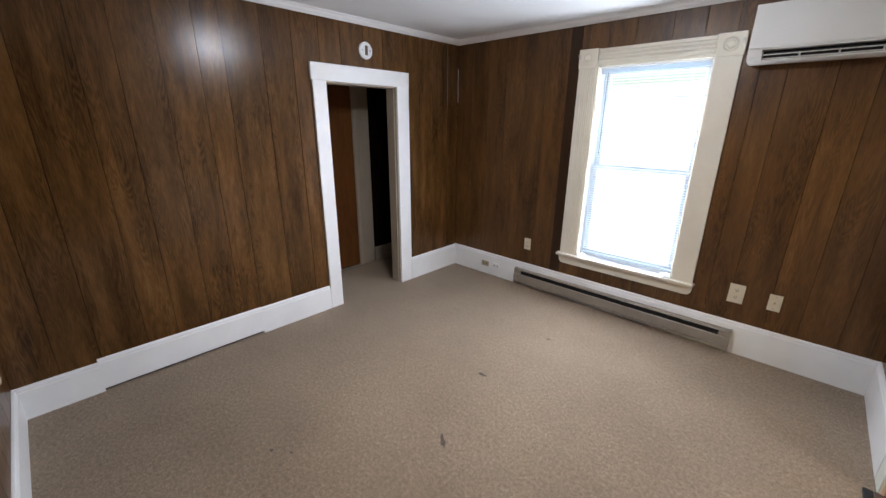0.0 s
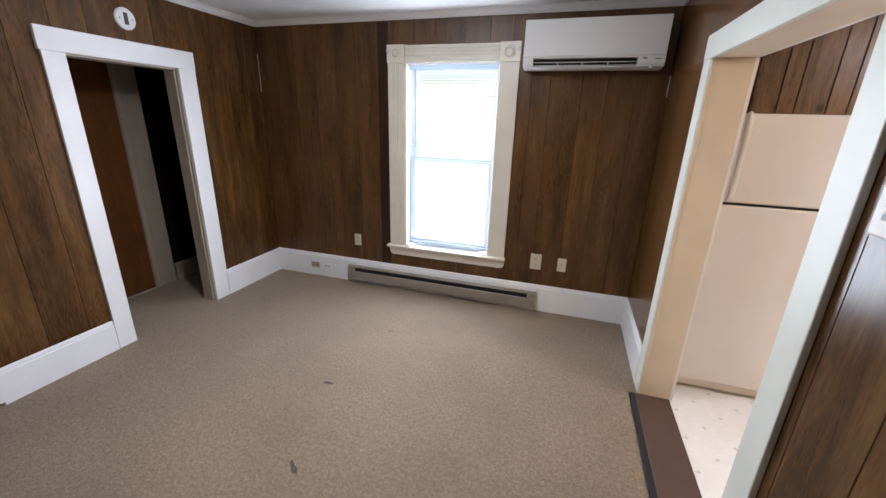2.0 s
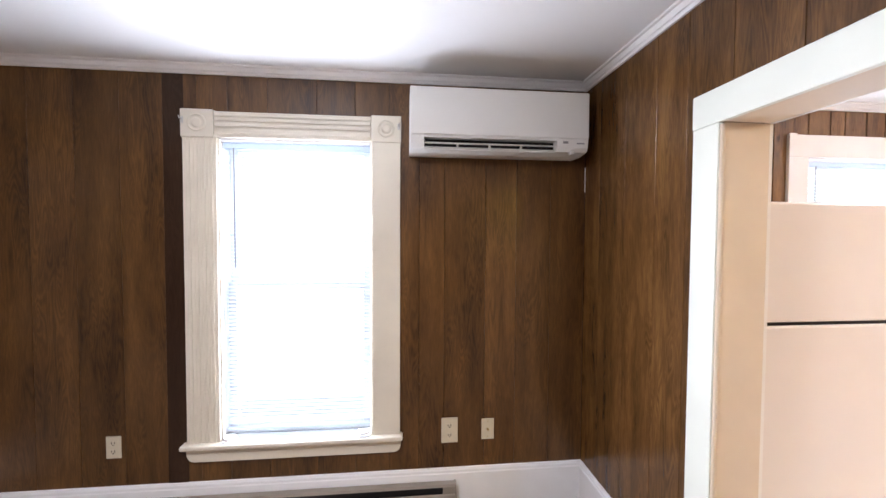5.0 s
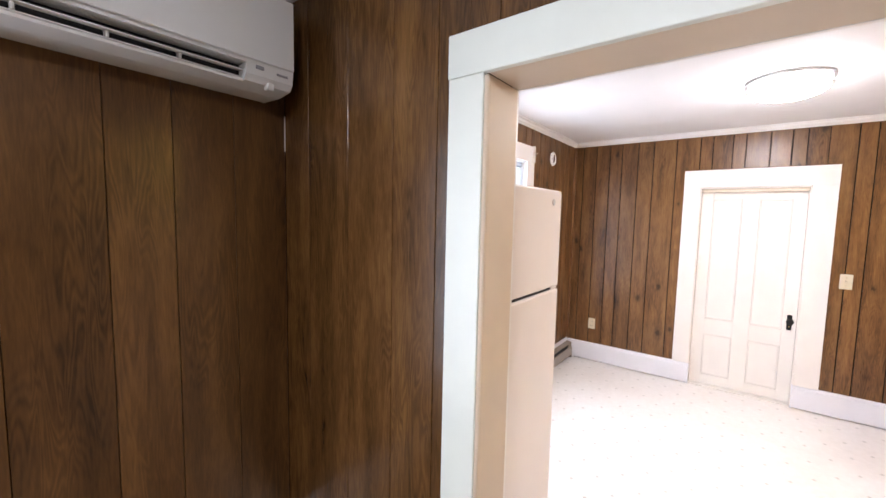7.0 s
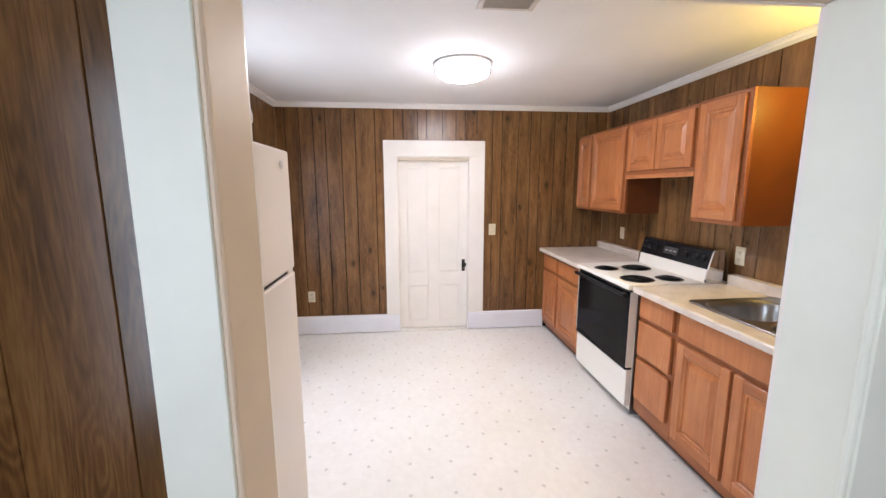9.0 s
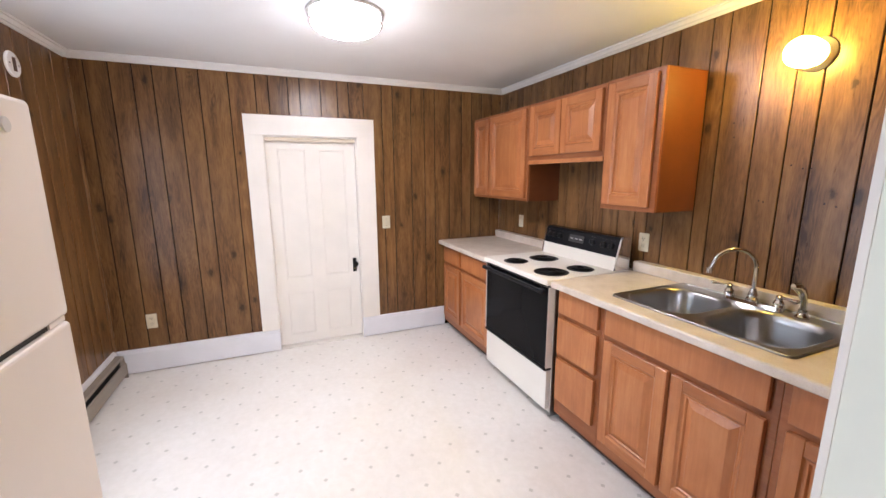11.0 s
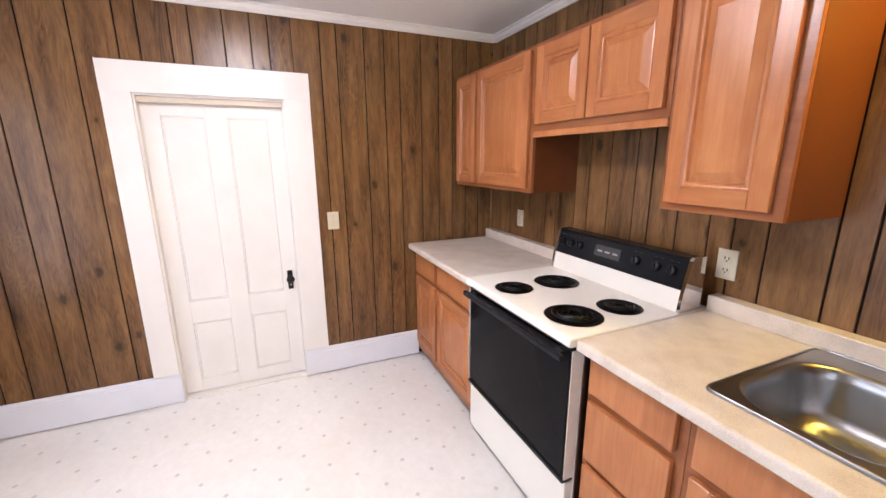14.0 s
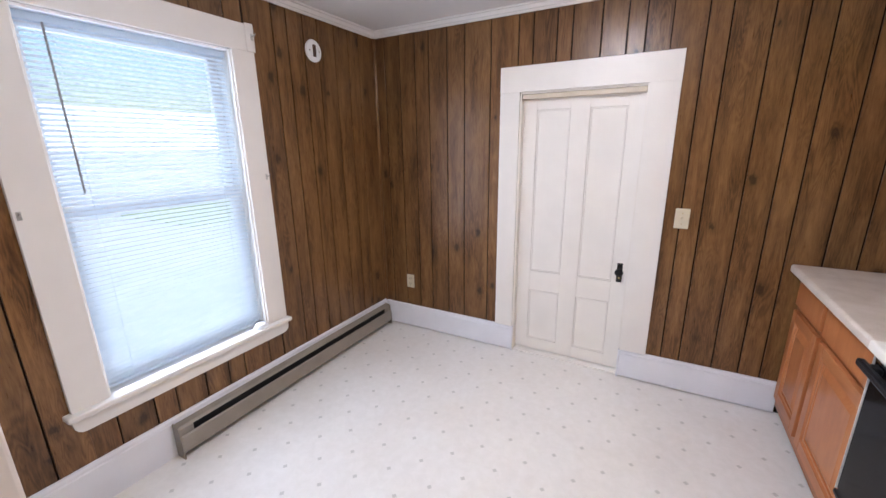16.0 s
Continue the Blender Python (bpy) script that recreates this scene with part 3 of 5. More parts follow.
part("jamb", box(jx0, jx1, 1.2025, 1.216, 0.0, 1.920, 0.001), MINT, door_3)
part("head_jamb", box(jx0, jx1, 1.2165, 2.3995, 1.9205, 1.9345, 0.001), TAN, door_3)
part("jamb_bead", lathe([(0.009, 0.0), (0.009, 1.912)], (EAST_IN - 0.004, 2.401, 0.0), segs=12), TAN, door_3)
part("jamb_bead", lathe([(0.009, 0.0), (0.009, 1.912)], (EAST_IN - 0.004, 1.215, 0.0), segs=12), MINT, door_3)
threshold = thing("threshold", (0.76, 1.8, 0), "brown painted wooden threshold board with a black rubber edge", "threshold", kind="structure")
part("board", box(0.660, EAST_OUT - 0.002, 1.2165, 2.3995, 0.0, 0.014, 0.003), THRESH, threshold)
part("edge_strip", box(0.624, 0.6595, 1.2165, 2.3995, 0.0, 0.013, 0.004, 2), RUBBER, threshold, "black rubber edging")

# white panelled kitchen door
door_4 = thing("door_4", (EAST, 1.81, 0), "closed white four-panel wooden door with a black knob", "door", kind="structure")
kx = EAST - 0.019
part("casing", box(kx, EAST, 2.185, 2.318, 0.2005, 1.8578, 0.0008), KWHITE, door_4)
part("casing", box(kx, EAST, 1.280, 1.435, 0.2005, 1.8578, 0.0008), KWHITE, door_4)
part("plinth", box(kx - 0.004, EAST, 2.178, 2.1895, 0.0, 0.2, 0.002), BASEKIT, door_4)
part("plinth", box(kx - 0.004, EAST, 1.4305, 1.442, 0.0, 0.2, 0.002), BASEKIT, door_4)
part("head_casing", box(kx - 0.0005, EAST, 1.279, 2.319, 1.858, 2.015, 0.0008), KWHITE, door_4)
part("jamb", box(EAST + 0.0005, EAST + 0.125, 2.176, 2.192, 0, 1.86, 0.001), JAMBWHITE, door_4)
part("jamb", box(EAST + 0.0005, EAST + 0.125, 1.428, 1.444, 0, 1.86, 0.001), JAMBWHITE, door_4)
part("head_jamb", box(EAST + 0.0005, EAST + 0.125, 1.4445, 2.1755, 1.846, 1.862, 0.001), JAMBWHITE, door_4)
part("head_stop", box(EAST + 0.012, EAST + 0.0515, 1.4445, 2.1755, 1.815, 1.8455, 0.004), SHADEBEIGE, door_4, "beige door stop with the ledge's shade put into its colour")
part("sill", box(EAST + 0.002, EAST + 0.12, 1.4445, 2.1755, 0.0, 0.010, 0.002), JAMBWHITE, door_4)
lx0, lx1 = EAST + 0.052, EAST + 0.092
leaf = bmesh.new()
ys = [1.4450, 1.535, 1.752, 1.868, 2.085, 2.1750]
for y0, y1 in ((ys[0], ys[1]), (ys[2], ys[3]), (ys[4], ys[5])):
    box(lx0, lx1, y0, y1, 0.020, 1.843, 0.0015, bm=leaf)
for z0, z1 in ((0.020, 0.105), (0.495, 0.640), (1.750, 1.843)):
    for y0, y1 in ((ys[1], ys[2]), (ys[3], ys[4])):
        box(lx0, lx1, y0, y1, z0, z1, 0.0, bm=leaf)
leaf = part("leaf", leaf, KWHITE, door_4)
for y0, y1 in ((ys[1], ys[2]), (ys[3], ys[4])):
    for z0, z1 in ((0.105, 0.495), (0.640, 1.750)):
        part("panel", box(lx0 + 0.009, lx1 - 0.006, y0 + 0.0005, y1 - 0.0005, z0 + 0.0005, z1 - 0.0005), KWHITE, leaf)
        mold = bmesh.new()
        w = 0.013
        for a0, a1, b0, b1 in ((y0, y1, z0, z0 + w), (y0, y1, z1 - w, z1), (y0, y0 + w, z0 + w, z1 - w), (y1 - w, y1, z0 + w, z1 - w)):
            box(lx0 + 0.002, lx0 + 0.0085, a0 + 0.001, a1 - 0.001, b0 + 0.001, b1 - 0.001, 0.003, bm=mold)
        part("panel_moulding", mold, KWHITE, leaf)
plate = part("knob_plate", box(lx0 - 0.005, lx0 - 0.0005, 1.472, 1.506, 0.645, 0.775, 0.003), BLACK, door_4, "black iron plate")
part("knob", lathe([(0.0, -0.062), (0.018, -0.060), (0.026, -0.050), (0.024, -0.036), (0.010, -0.028), (0.010, 0.0)], (lx0 - 0.005, 1.489, 0.725), "x"), BLACK, plate, "round black knob")
part("keyhole", lathe([(0.006, -0.002), (0.006, 0.0)], (lx0 - 0.0052, 1.489, 0.675), "x", 12), BRASS, plate)


# ---- windows ----
def window(name, hole, outer, mat, rosettes, label):
    x0, x1, z0, z1 = hole
    ox0, ox1, oz = outer
    w = thing(name, ((x0 + x1) / 2, NORTH, z0), label, "window", kind="structure")
    f = NORTH - 0.020
    for a, b in ((ox0, x0 + 0.004), (x1 - 0.004, ox1)):
        bm = box(a, b, f, NORTH, z0 + 0.015, z1, 0.002)
        if rosettes and a < x0 - 0.05:
            n = 4
            for k in range(n):
                c = a + 0.028 + (b - a - 0.056) * k / (n - 1)
                box(c - 0.009, c + 0.009, f - 0.004, f - 0.0002, z0 + 0.017, z1 - 0.002, 0.0045, 2, bm=bm)
        part("casing", bm, mat, w)
        e = x0 if a < x0 - 0.05 else x1
        s = 1 if e == x0 else -1
        part("inner_bead", box(min(e - s * 0.004, e + s * 0.014), max(e - s * 0.004, e + s * 0.014), NORTH - 0.008, NORTH + 0.022, z0 + 0.015, z1 - 0.002, 0.004, 2), mat, w)
    bm = box(ox0 + (0.155 if rosettes else 0.0), ox1 - (0.155 if rosettes else 0.0), f, NORTH, z1 + 0.0005, oz - 0.006, 0.002)
    if rosettes:
        for zc, hh in ((z1 + 0.030, 0.012), (z1 + 0.062, 0.009), (z1 + 0.090, 0.009), (z1 + 0.112, 0.007)):
            box(ox0 + 0.157, ox1 - 0.157, f - 0.007, f - 0.0002, zc - hh, zc + hh, 0.004, 2, bm=bm)
    part("head_casing", bm, mat, w)
    if rosettes:
        for a, b in ((ox0 - 0.004, ox0 + 0.1545), (ox1 - 0.1545, ox1 + 0.004)):
            c = ((a + b) / 2, f - 0.010, (z1 + oz) / 2)
            blk = part("corner_block", box(a, b, f - 0.010, NORTH, z1 - 0.003, oz, 0.003), mat, w)
            part("rosette", lathe([(0.047, 0.0), (0.047, -0.004), (0.040, -0.007), (0.034, -0.002), (0.026, -0.002), (0.020, -0.008), (0.010, -0.010), (0.0, -0.010)], c, "y", 28), mat, blk)
    else:
        for a, b in ((ox0 - 0.006, ox0 + 0.045), (ox1 - 0.045, ox1 + 0.006)):
            part("head_end", box(a, b, f - 0.006, f - 0.0003, z1 + 0.0005, oz, 0.002), mat, w)
    sl = box(ox0 - 0.024, ox1 + 0.014, NORTH - 0.055, NORTH + 0.02, z0 - 0.008, z0 + 0.018, 0.008, 3)
    part("window_sill", sl, mat, w)
    ap = bmesh.new()
    zs = z0 - 0.008
    pts = [(ox0 - 0.005, zs)] + [(ox0 + 0.035 - 0.04 * math.cos(t), zs - 0.03 - 0.045 * math.sin(t)) for t in (0, 0.4, 0.8, 1.2, 1.57)]
    pts += [(ox1 - 0.035 + 0.04 * math.cos(t), zs - 0.03 - 0.045 * math.sin(t)) for t in (1.57, 1.2, 0.8, 0.4, 0)] + [(ox1 + 0.005, zs)]
    fr = [ap.verts.new((x, f, z)) for x, z in pts]
    bk = [ap.verts.new((x, NORTH, z)) for x, z in pts]
    ap.faces.new(fr)
    ap.faces.new(bk[::-1])
    for k in range(len(pts)):
        ap.faces.new((fr[k], bk[k], bk[(k + 1) % len(pts)], fr[(k + 1) % len(pts)]))
    bmesh.ops.recalc_face_normals(ap, faces=ap.faces[:])
    part("apron", ap, mat, w)
    # lining, inner sill and two sashes
    for a, b in ((x0 - 0.001, x0 + 0.013), (x1 - 0.013, x1 + 0.001)):
        part("lining", box(a, b, NORTH + 0.0225, NORTH + 0.165, z0 + 0.014, z1 - 0.013), WHITE, w)
    part("lining", box(x0 + 0.0135, x1 - 0.0135, NORTH + 0.0, NORTH + 0.165, z1 - 0.0125, z1 + 0.0), WHITE, w)
    part("inner_sill", box(x0 - 0.001, x1 + 0.001, NORTH + 0.0205, NORTH + 0.19, z0 - 0.012, z0 + 0.0135), WHITE, w)
    mid = z0 + (z1 - z0) * 0.515
    for k, (b0, b1, y0) in enumerate(((z0 + 0.0145, mid + 0.02, NORTH + 0.075), (mid - 0.02, z1 - 0.0135, NORTH + 0.112))):
        s0, s1 = x0 + 0.0135, x1 - 0.0135
        fr = box(s0, s0 + 0.045, y0, y0 + 0.034, b0, b1, 0.003)
        box(s1 - 0.045, s1, y0, y0 + 0.034, b0, b1, 0.003, bm=fr)
        box(s0 + 0.045, s1 - 0.045, y0, y0 + 0.034, b0, b0 + (0.06 if k == 0 else 0.038), 0.003, bm=fr)
        box(s0 + 0.045, s1 - 0.045, y0, y0 + 0.034, b1 - 0.038, b1, 0.003, bm=fr)
        sash = part("sash", fr, WHITE, w)
        pane = part("pane", box(s0 + 0.04, s1 - 0.04, y0 + 0.015, y0 + 0.019, b0 + 0.03, b1 - 0.03), GLASS, sash)
        pane.visible_shadow = False
    return w


window("window_1", W1, (-1.461, -0.360, 2.183), CREAM, True, "tall sash window with fluted cream casing and corner rosettes")
window("window_2", W2, (1.955, 3.040, 2.171), KWHITE, False, "tall sash window with flat white casing")


def blind(x0, x1, z0, z1, label, wand_x, tilt):
    b = thing("window_blind", ((x0 + x1) / 2, NORTH + 0.045, z1), label, "blind", "window blinds")
    y = NORTH + 0.045
    part("headrail", box(x0, x1, y - 0.014, y + 0.014, z1 - 0.030, z1, 0.002), SLAT, b)
    first = None
    n = int((z1 - z0 - 0.055) / 0.0205)
    for k in range(n):
        z = z1 - 0.045 - k * 0.0205
        if first is None:
            bm = bmesh.new()
            rows = []
            for j in range(5):
                u = (j - 2) / 2
                dy, dz = 0.0125 * u, 0.0022 * (1 - u * u)
                cy, cz = dy * math.cos(tilt) - dz * math.sin(tilt), dy * math.sin(tilt) + dz * math.cos(tilt)
                rows.append([bm.verts.new((x, y + cy, z + cz)) for x in (x0 + 0.004, x1 - 0.004)])
            for r0, r1 in zip(rows, rows[1:]):
                bm.faces.new((r0[0], r0[1], r1[1], r1[0]))
            first = smooth(part("slat", bm, SLAT, b))
            z_first = z
        else:
            o = new("slat", first.data)
            o.parent = b
            o.location = (0, 0, z - z_first)
    part("bottom_rail", box(x0 + 0.003, x1 - 0.003, y - 0.012, y + 0.012, z0, z0 + 0.014, 0.004, 2), SLAT, b)
    for u in (0.14, 0.86):
        part("ladder_cord", tube([(x0 + (x1 - x0) * u, y - 0.014, z0 + 0.01), (x0 + (x1 - x0) * u, y - 0.014, z1 - 0.02)], 0.0009, 5), SLAT, b)
    part("tilt_wand", tube([(wand_x, y - 0.022, z1 - 0.03), (wand_x + 0.004, y - 0.024, z1 - 0.66)], 0.004, 6), GREYPRINT, b, "grey plastic tilt wand")


blind(W1[0] + 0.016, W1[1] - 0.016, W1[2] + 0.05, W1[3] - 0.014, "white mini blind lowered with open slats", W1[0] + 0.07, 0.13)
blind(W2[0] + 0.016, W2[1] - 0.016, W2[2] + 0.03, W2[3] - 0.014, "white mini blind lowered with half-closed slats", W2[0] + 0.10, 0.56)


def sill_puck(x, z):
    p = thing("sill_bracket", (x, NORTH - 0.006, z), "small round white plastic bracket on the window sill", "bracket", "sill brackets")
    smooth(part("base_disc", lathe([(0.0, 0.0), (0.040, 0.0), (0.043, 0.006), (0.040, 0.014), (0.0, 0.0155)], (x, NORTH - 0.006, z)), WHITE, p))
    smooth(part("cap", lathe([(0.0, 0.016), (0.030, 0.016), (0.032, 0.020), (0.030, 0.026), (0.0, 0.027)], (x, NORTH - 0.006, z)), WHITE, p))


sill_puck(W1[0] + 0.045, W1[2] + 0.0142)
sill_puck(W1[1] - 0.05, W1[2] + 0.0142)
sill_puck(W2[1] - 0.05, W2[2] + 0.0142)


def rod_bracket(x, y, z, s):
    b = thing("curtain_bracket", (x, y, z), "small bent metal curtain rod bracket on the window casing", "bracket", "curtain rod brackets")
    part("plate", box(x - 0.007, x + 0.007, y - 0.002, y, z - 0.016, z + 0.016, 0.0008), NICKEL, b)
    part("hook", tube([(x, y - 0.002, z + 0.004), (x + s * 0.002, y - 0.020, z + 0.005), (x + s * 0.003, y - 0.026, z + 0.014)], 0.0032, 8), NICKEL, b)


rod_bracket(3.030, NORTH - 0.0262, 2.105, 1)
rod_bracket(1.972, NORTH - 0.0202, 1.300, -1)
rod_bracket(3.020, NORTH - 0.0202, 1.365, 1)
rod_bracket(-0.368, NORTH - 0.0302, 2.125, 1)
rod_bracket(-1.455, NORTH - 0.0302, 2.125, -1)

# ---- wall fittings ----
def plate_on(axis, face, out, a, z, w, h, mat, label, category, kind, group=""):
    """Wall plate: axis is the one along the wall, out the side that faces the room."""
    base = (a, face, z) if axis == "x" else (face, a, z)
    t = thing({"duplex": "wall_outlet", "switch": "light_switch", "coax": "cable_plate", "gfci": "wall_outlet", "flat": "wall_outlet"}[kind], base, label, category, group)

    def bx(a0, a1, d0, d1, z0, z1, bev=0.0, bm=None):
        d0, d1 = sorted((face + out * d0, face + out * d1))
        return box(*((a0, a1, d0, d1) if axis == "x" else (d0, d1, a0, a1)), z0, z1, bev, bm=bm)

    part("cover_plate", bx(a - w / 2, a + w / 2, 0.0, 0.006, z - h / 2, z + h / 2, 0.002), mat, t)
    if kind in ("duplex", "gfci"):
        for s in (-1, 1):
            c = z + s * h * 0.19
            face_p = part("socket_face", bx(a - 0.017, a + 0.017, 0.0062, 0.0085, c - 0.014, c + 0.014, 0.001), mat, t)
            slots = bx(a - 0.009, a - 0.0055, 0.0086, 0.009, c - 0.003, c + 0.008)
            bx(a + 0.0055, a + 0.009, 0.0086, 0.009, c - 0.003, c + 0.008, bm=slots)
            bx(a - 0.003, a + 0.003, 0.0086, 0.009, c - 0.011, c - 0.006, bm=slots)
            part("slots", slots, BLACK, face_p)
    elif kind == "switch":
        part("toggle", bx(a - 0.005, a + 0.005, 0.0062, 0.018, z - 0.004, z + 0.010, 0.002), mat, t)
        for s in (-1, 1):
            part("screw", bx(a - 0.003, a + 0.003, 0.0061, 0.0072, z + s * h * 0.27 - 0.003, z + s * h * 0.27 + 0.003, 0.001), BRASS, t)
    elif kind == "coax":
        part("connector", lathe([(0.006, 0.0), (0.006, -0.012), (0.0, -0.012)], (a, face + out * 0.0061, z), "y", 10), BRASS, t)
        for s in (-1, 1):
            part("screw", bx(a - 0.003, a + 0.003, 0.0061, 0.0072, z + s * h * 0.36 - 0.003, z + s * h * 0.36 + 0.003, 0.001), BRASS, t)
    elif kind == "flat":
        for s in (-1, 1):
            c = a + s * w * 0.2
            part("slots", bx(c - 0.006, c + 0.006, 0.0061, 0.0068, z - 0.006, z + 0.006), BLACK, t)
    return t


plate_on("x", NORTH, -1, -0.084, 0.457, 0.093, 0.142, IVORY, "ivory double outlet plate on the brown panelling", "outlet", "duplex", "outlets")
plate_on("x", NORTH, -1, 0.134, 0.455, 0.072, 0.118, IVORY, "ivory cable jack plate on the brown panelling", "wall plate", "coax")
plate_on("x", NORTH, -1, -1.824, 0.450, 0.072, 0.116, IVORY, "small ivory outlet plate beside the window", "outlet", "duplex", "outlets")
plate_on("x", NORTH - 0.019, -1, -2.333, 0.118, 0.100, 0.060, BEIGE, "aged beige outlet set into the baseboard", "outlet", "flat", "outlets")
plate_on("x", NORTH - 0.019, -1, -2.185, 0.122, 0.095, 0.055, WHITE, "white phone jack set into the baseboard", "outlet", "flat")
plate_on("y", EAST, -1, 1.187, 1.102, 0.074, 0.118, IVORY, "ivory toggle switch plate beside the kitchen door", "light switch", "switch")
plate_on("y", EAST, -1, 3.096, 0.414, 0.072, 0.116, IVORY, "ivory outlet plate low on the kitchen panelling", "outlet", "duplex", "outlets")
plate_on("x", SOUTH_KIT, 1, 3.716, 1.095, 0.070, 0.115, IVORY, "ivory switch plate above the counter", "light switch", "switch")
plate_on("x", SOUTH_KIT, 1, 2.328, 1.101, 0.074, 0.118, IVORY, "ivory outlet plate above the counter", "outlet", "gfci", "outlets")
plate_on("x", SOUTH_LIV, 1, -2.60, 0.42, 0.072, 0.116, IVORY, "ivory outlet plate on the brown panelling", "outlet", "duplex", "outlets")


def detector_ring(axis, face, out, a, z):
    base = (a, face, z) if axis == "x" else (face, a, z)
    t = thing("detector_mount", base, "empty white smoke detector mounting ring with a bare box", "mounting ring", "detector mounts")
    turn = "y" if axis == "x" else "x"
    part("ring", lathe([(0.0, 0.0), (0.066, 0.0), (0.067, out * 0.005), (0.060, out * 0.012), (0.0, out * 0.012)], base, turn, 32), WHITE, t)
    d0, d1 = sorted((face + out * 0.0122, face + out * 0.014))
    args = (a - 0.012, a + 0.012, d0, d1) if axis == "x" else (d0, d1, a - 0.012, a + 0.012)
    part("box_opening", box(*args, z - 0.036, z + 0.036, 0.004), THRESH, t, "dark electrical box opening")
    for u in (-0.040, 0.040):
        args = (a + u - 0.004, a + u + 0.004, d0, d1) if axis == "x" else (d0, d1, a + u - 0.004, a + u + 0.004)
        part("screw_hole", box(*args, z - 0.004, z + 0.004, 0.001), THRESH, t)


detector_ring("y", WEST, 1, 2.190, 2.180)
detector_ring("x", NORTH, -1, 3.490, 2.124)

thermostat = thing("thermostat", (EAST_IN, 1.0, 1.485), "uncovered white thermostat base with exposed works on the panelling", "thermostat")
part("base_plate", box(EAST_IN - 0.012, EAST_IN, 0.95, 1.052, 1.415, 1.552, 0.006, 2), KWHITE, thermostat)
part("scale_label", box(EAST_IN - 0.0145, EAST_IN - 0.0122, 0.958, 0.988, 1.432, 1.512, 0.001), GREYPRINT, thermostat, "grey printed label with black bars")
for k in range(7):
    part("label_bar", box(EAST_IN - 0.0152, EAST_IN - 0.0146, 0.962, 0.972, 1.436 + k * 0.0105, 1.441 + k * 0.0105), BLACK, thermostat)
part("slot", box(EAST_IN - 0.0132, EAST_IN - 0.0122, 0.985, 1.005, 1.525, 1.543), BLACK, thermostat)
part("slot", box(EAST_IN - 0.0132, EAST_IN - 0.0122, 1.008, 1.024, 1.450, 1.500), GREYPRINT, thermostat)
part("lever", box(EAST_IN - 0.018, EAST_IN - 0.0133, 1.010, 1.020, 1.462, 1.476, 0.002), KWHITE, thermostat)


# ---- baseboard heaters ----
def heater(x0, x1, label, d=1.0, lift=0.0):
    h = thing("baseboard_heater", ((x0 + x1) / 2, NORTH - 0.02, 0), label, "baseboard heater", "baseboard heaters")
    yb, yf = NORTH - 0.0195, NORTH - 0.0195 - 0.0635 * d
    part("back_plate", box(x0 + 0.01, x1 - 0.01, yb - 0.004, yb, 0.018 + lift, 0.176), HEATER, h)
    part("top_hood", sweep([(0.0, 0.182), (0.040 * d, 0.178), (0.050 * d, 0.166), (0.046 * d, 0.165), (0.038 * d, 0.173), (0.0, 0.177)], (x0 + 0.008, yb - 0.004, 0), (x1 - 0.008, yb - 0.004, 0), (0, -1, 0)), HEATER, h)
    part("front_cover", sweep([(0.058 * d, 0.030 + 0.5 * lift), (0.063 * d, 0.034 + 0.5 * lift), (0.063 * d, 0.122), (0.056 * d, 0.130), (0.053 * d, 0.128), (0.058 * d, 0.119), (0.058 * d, 0.038 + 0.5 * lift)], (x0 + 0.008, yb, 0), (x1 - 0.008, yb, 0), (0, -1, 0)), HEATER, h)
    # solid black filling that paints the shade seen through the slot
    part("inner_shadow", box(x0 + 0.03, x1 - 0.03, yb - 0.036 * d, yb - 0.0045, 0.045, 0.170), BLACK, h, "black block standing in for the shade behind the slot")
    for a, b in ((x0, x0 + 0.075), (x1 - 0.075, x1)):
        e = bmesh.new()
        sweep([(0, lift), (0.0645 * d, lift), (0.0645 * d, 0.112), (0.057 * d, 0.120), (0.053 * d, 0.176), (0.0, 0.185)], (a if a == x0 else b - 0.008, yb, 0), (a + 0.008 if a == x0 else b, yb, 0), (0, -1, 0), e)
        box(a + (0.008 if a == x0 else 0), b - (0 if a == x0 else 0.008), yb - 0.050 * d, yb - 0.044 * d, 0.108, 0.166, bm=e)
        part("end_cap", e, HEATER, h)


heater(-1.925, -0.05, "long taupe metal baseboard heater under the window", 0.72, 0.026)
heater(2.290, 4.070, "long taupe metal baseboard heater along the kitchen wall")

# ---- wall-mounted heat pump ----
ac = thing("heat_pump_unit", (0.146, NORTH, 1.95), "white wall-mounted heat pump unit with open louvre", "air conditioner")
ax0, ax1 = -0.312, 0.604
body = sweep([(0.0, 1.975), (0.11, 1.972), (0.184, 1.983), (0.199, 2.003), (0.203, 2.035), (0.205, 2.272), (0.195, 2.280), (0.0, 2.280)], (ax0, NORTH, 0), (ax0 + 0.070, NORTH, 0), (0, -1, 0))
sweep([(0.0, 1.975), (0.11, 1.972), (0.184, 1.983), (0.199, 2.003), (0.203, 2.035), (0.205, 2.272), (0.195, 2.280), (0.0, 2.280)], (ax1 - 0.165, NORTH, 0), (ax1, NORTH, 0), (0, -1, 0), body)
sweep([(0.0, 1.975), (0.11, 1.972), (0.174, 1.980), (0.177, 1.987), (0.06, 1.994), (0.06, 2.036), (0.203, 2.036), (0.205, 2.272), (0.195, 2.280), (0.0, 2.280)], (ax0 + 0.070, NORTH, 0), (ax1 - 0.165, NORTH, 0), (0, -1, 0), body)
part("body", body, ACW, ac)
part("front_panel", box(ax0 + 0.001, ax1 - 0.001, NORTH - 0.214, NORTH - 0.2055, 2.046, 2.278, 0.004, 2), ACW, ac)
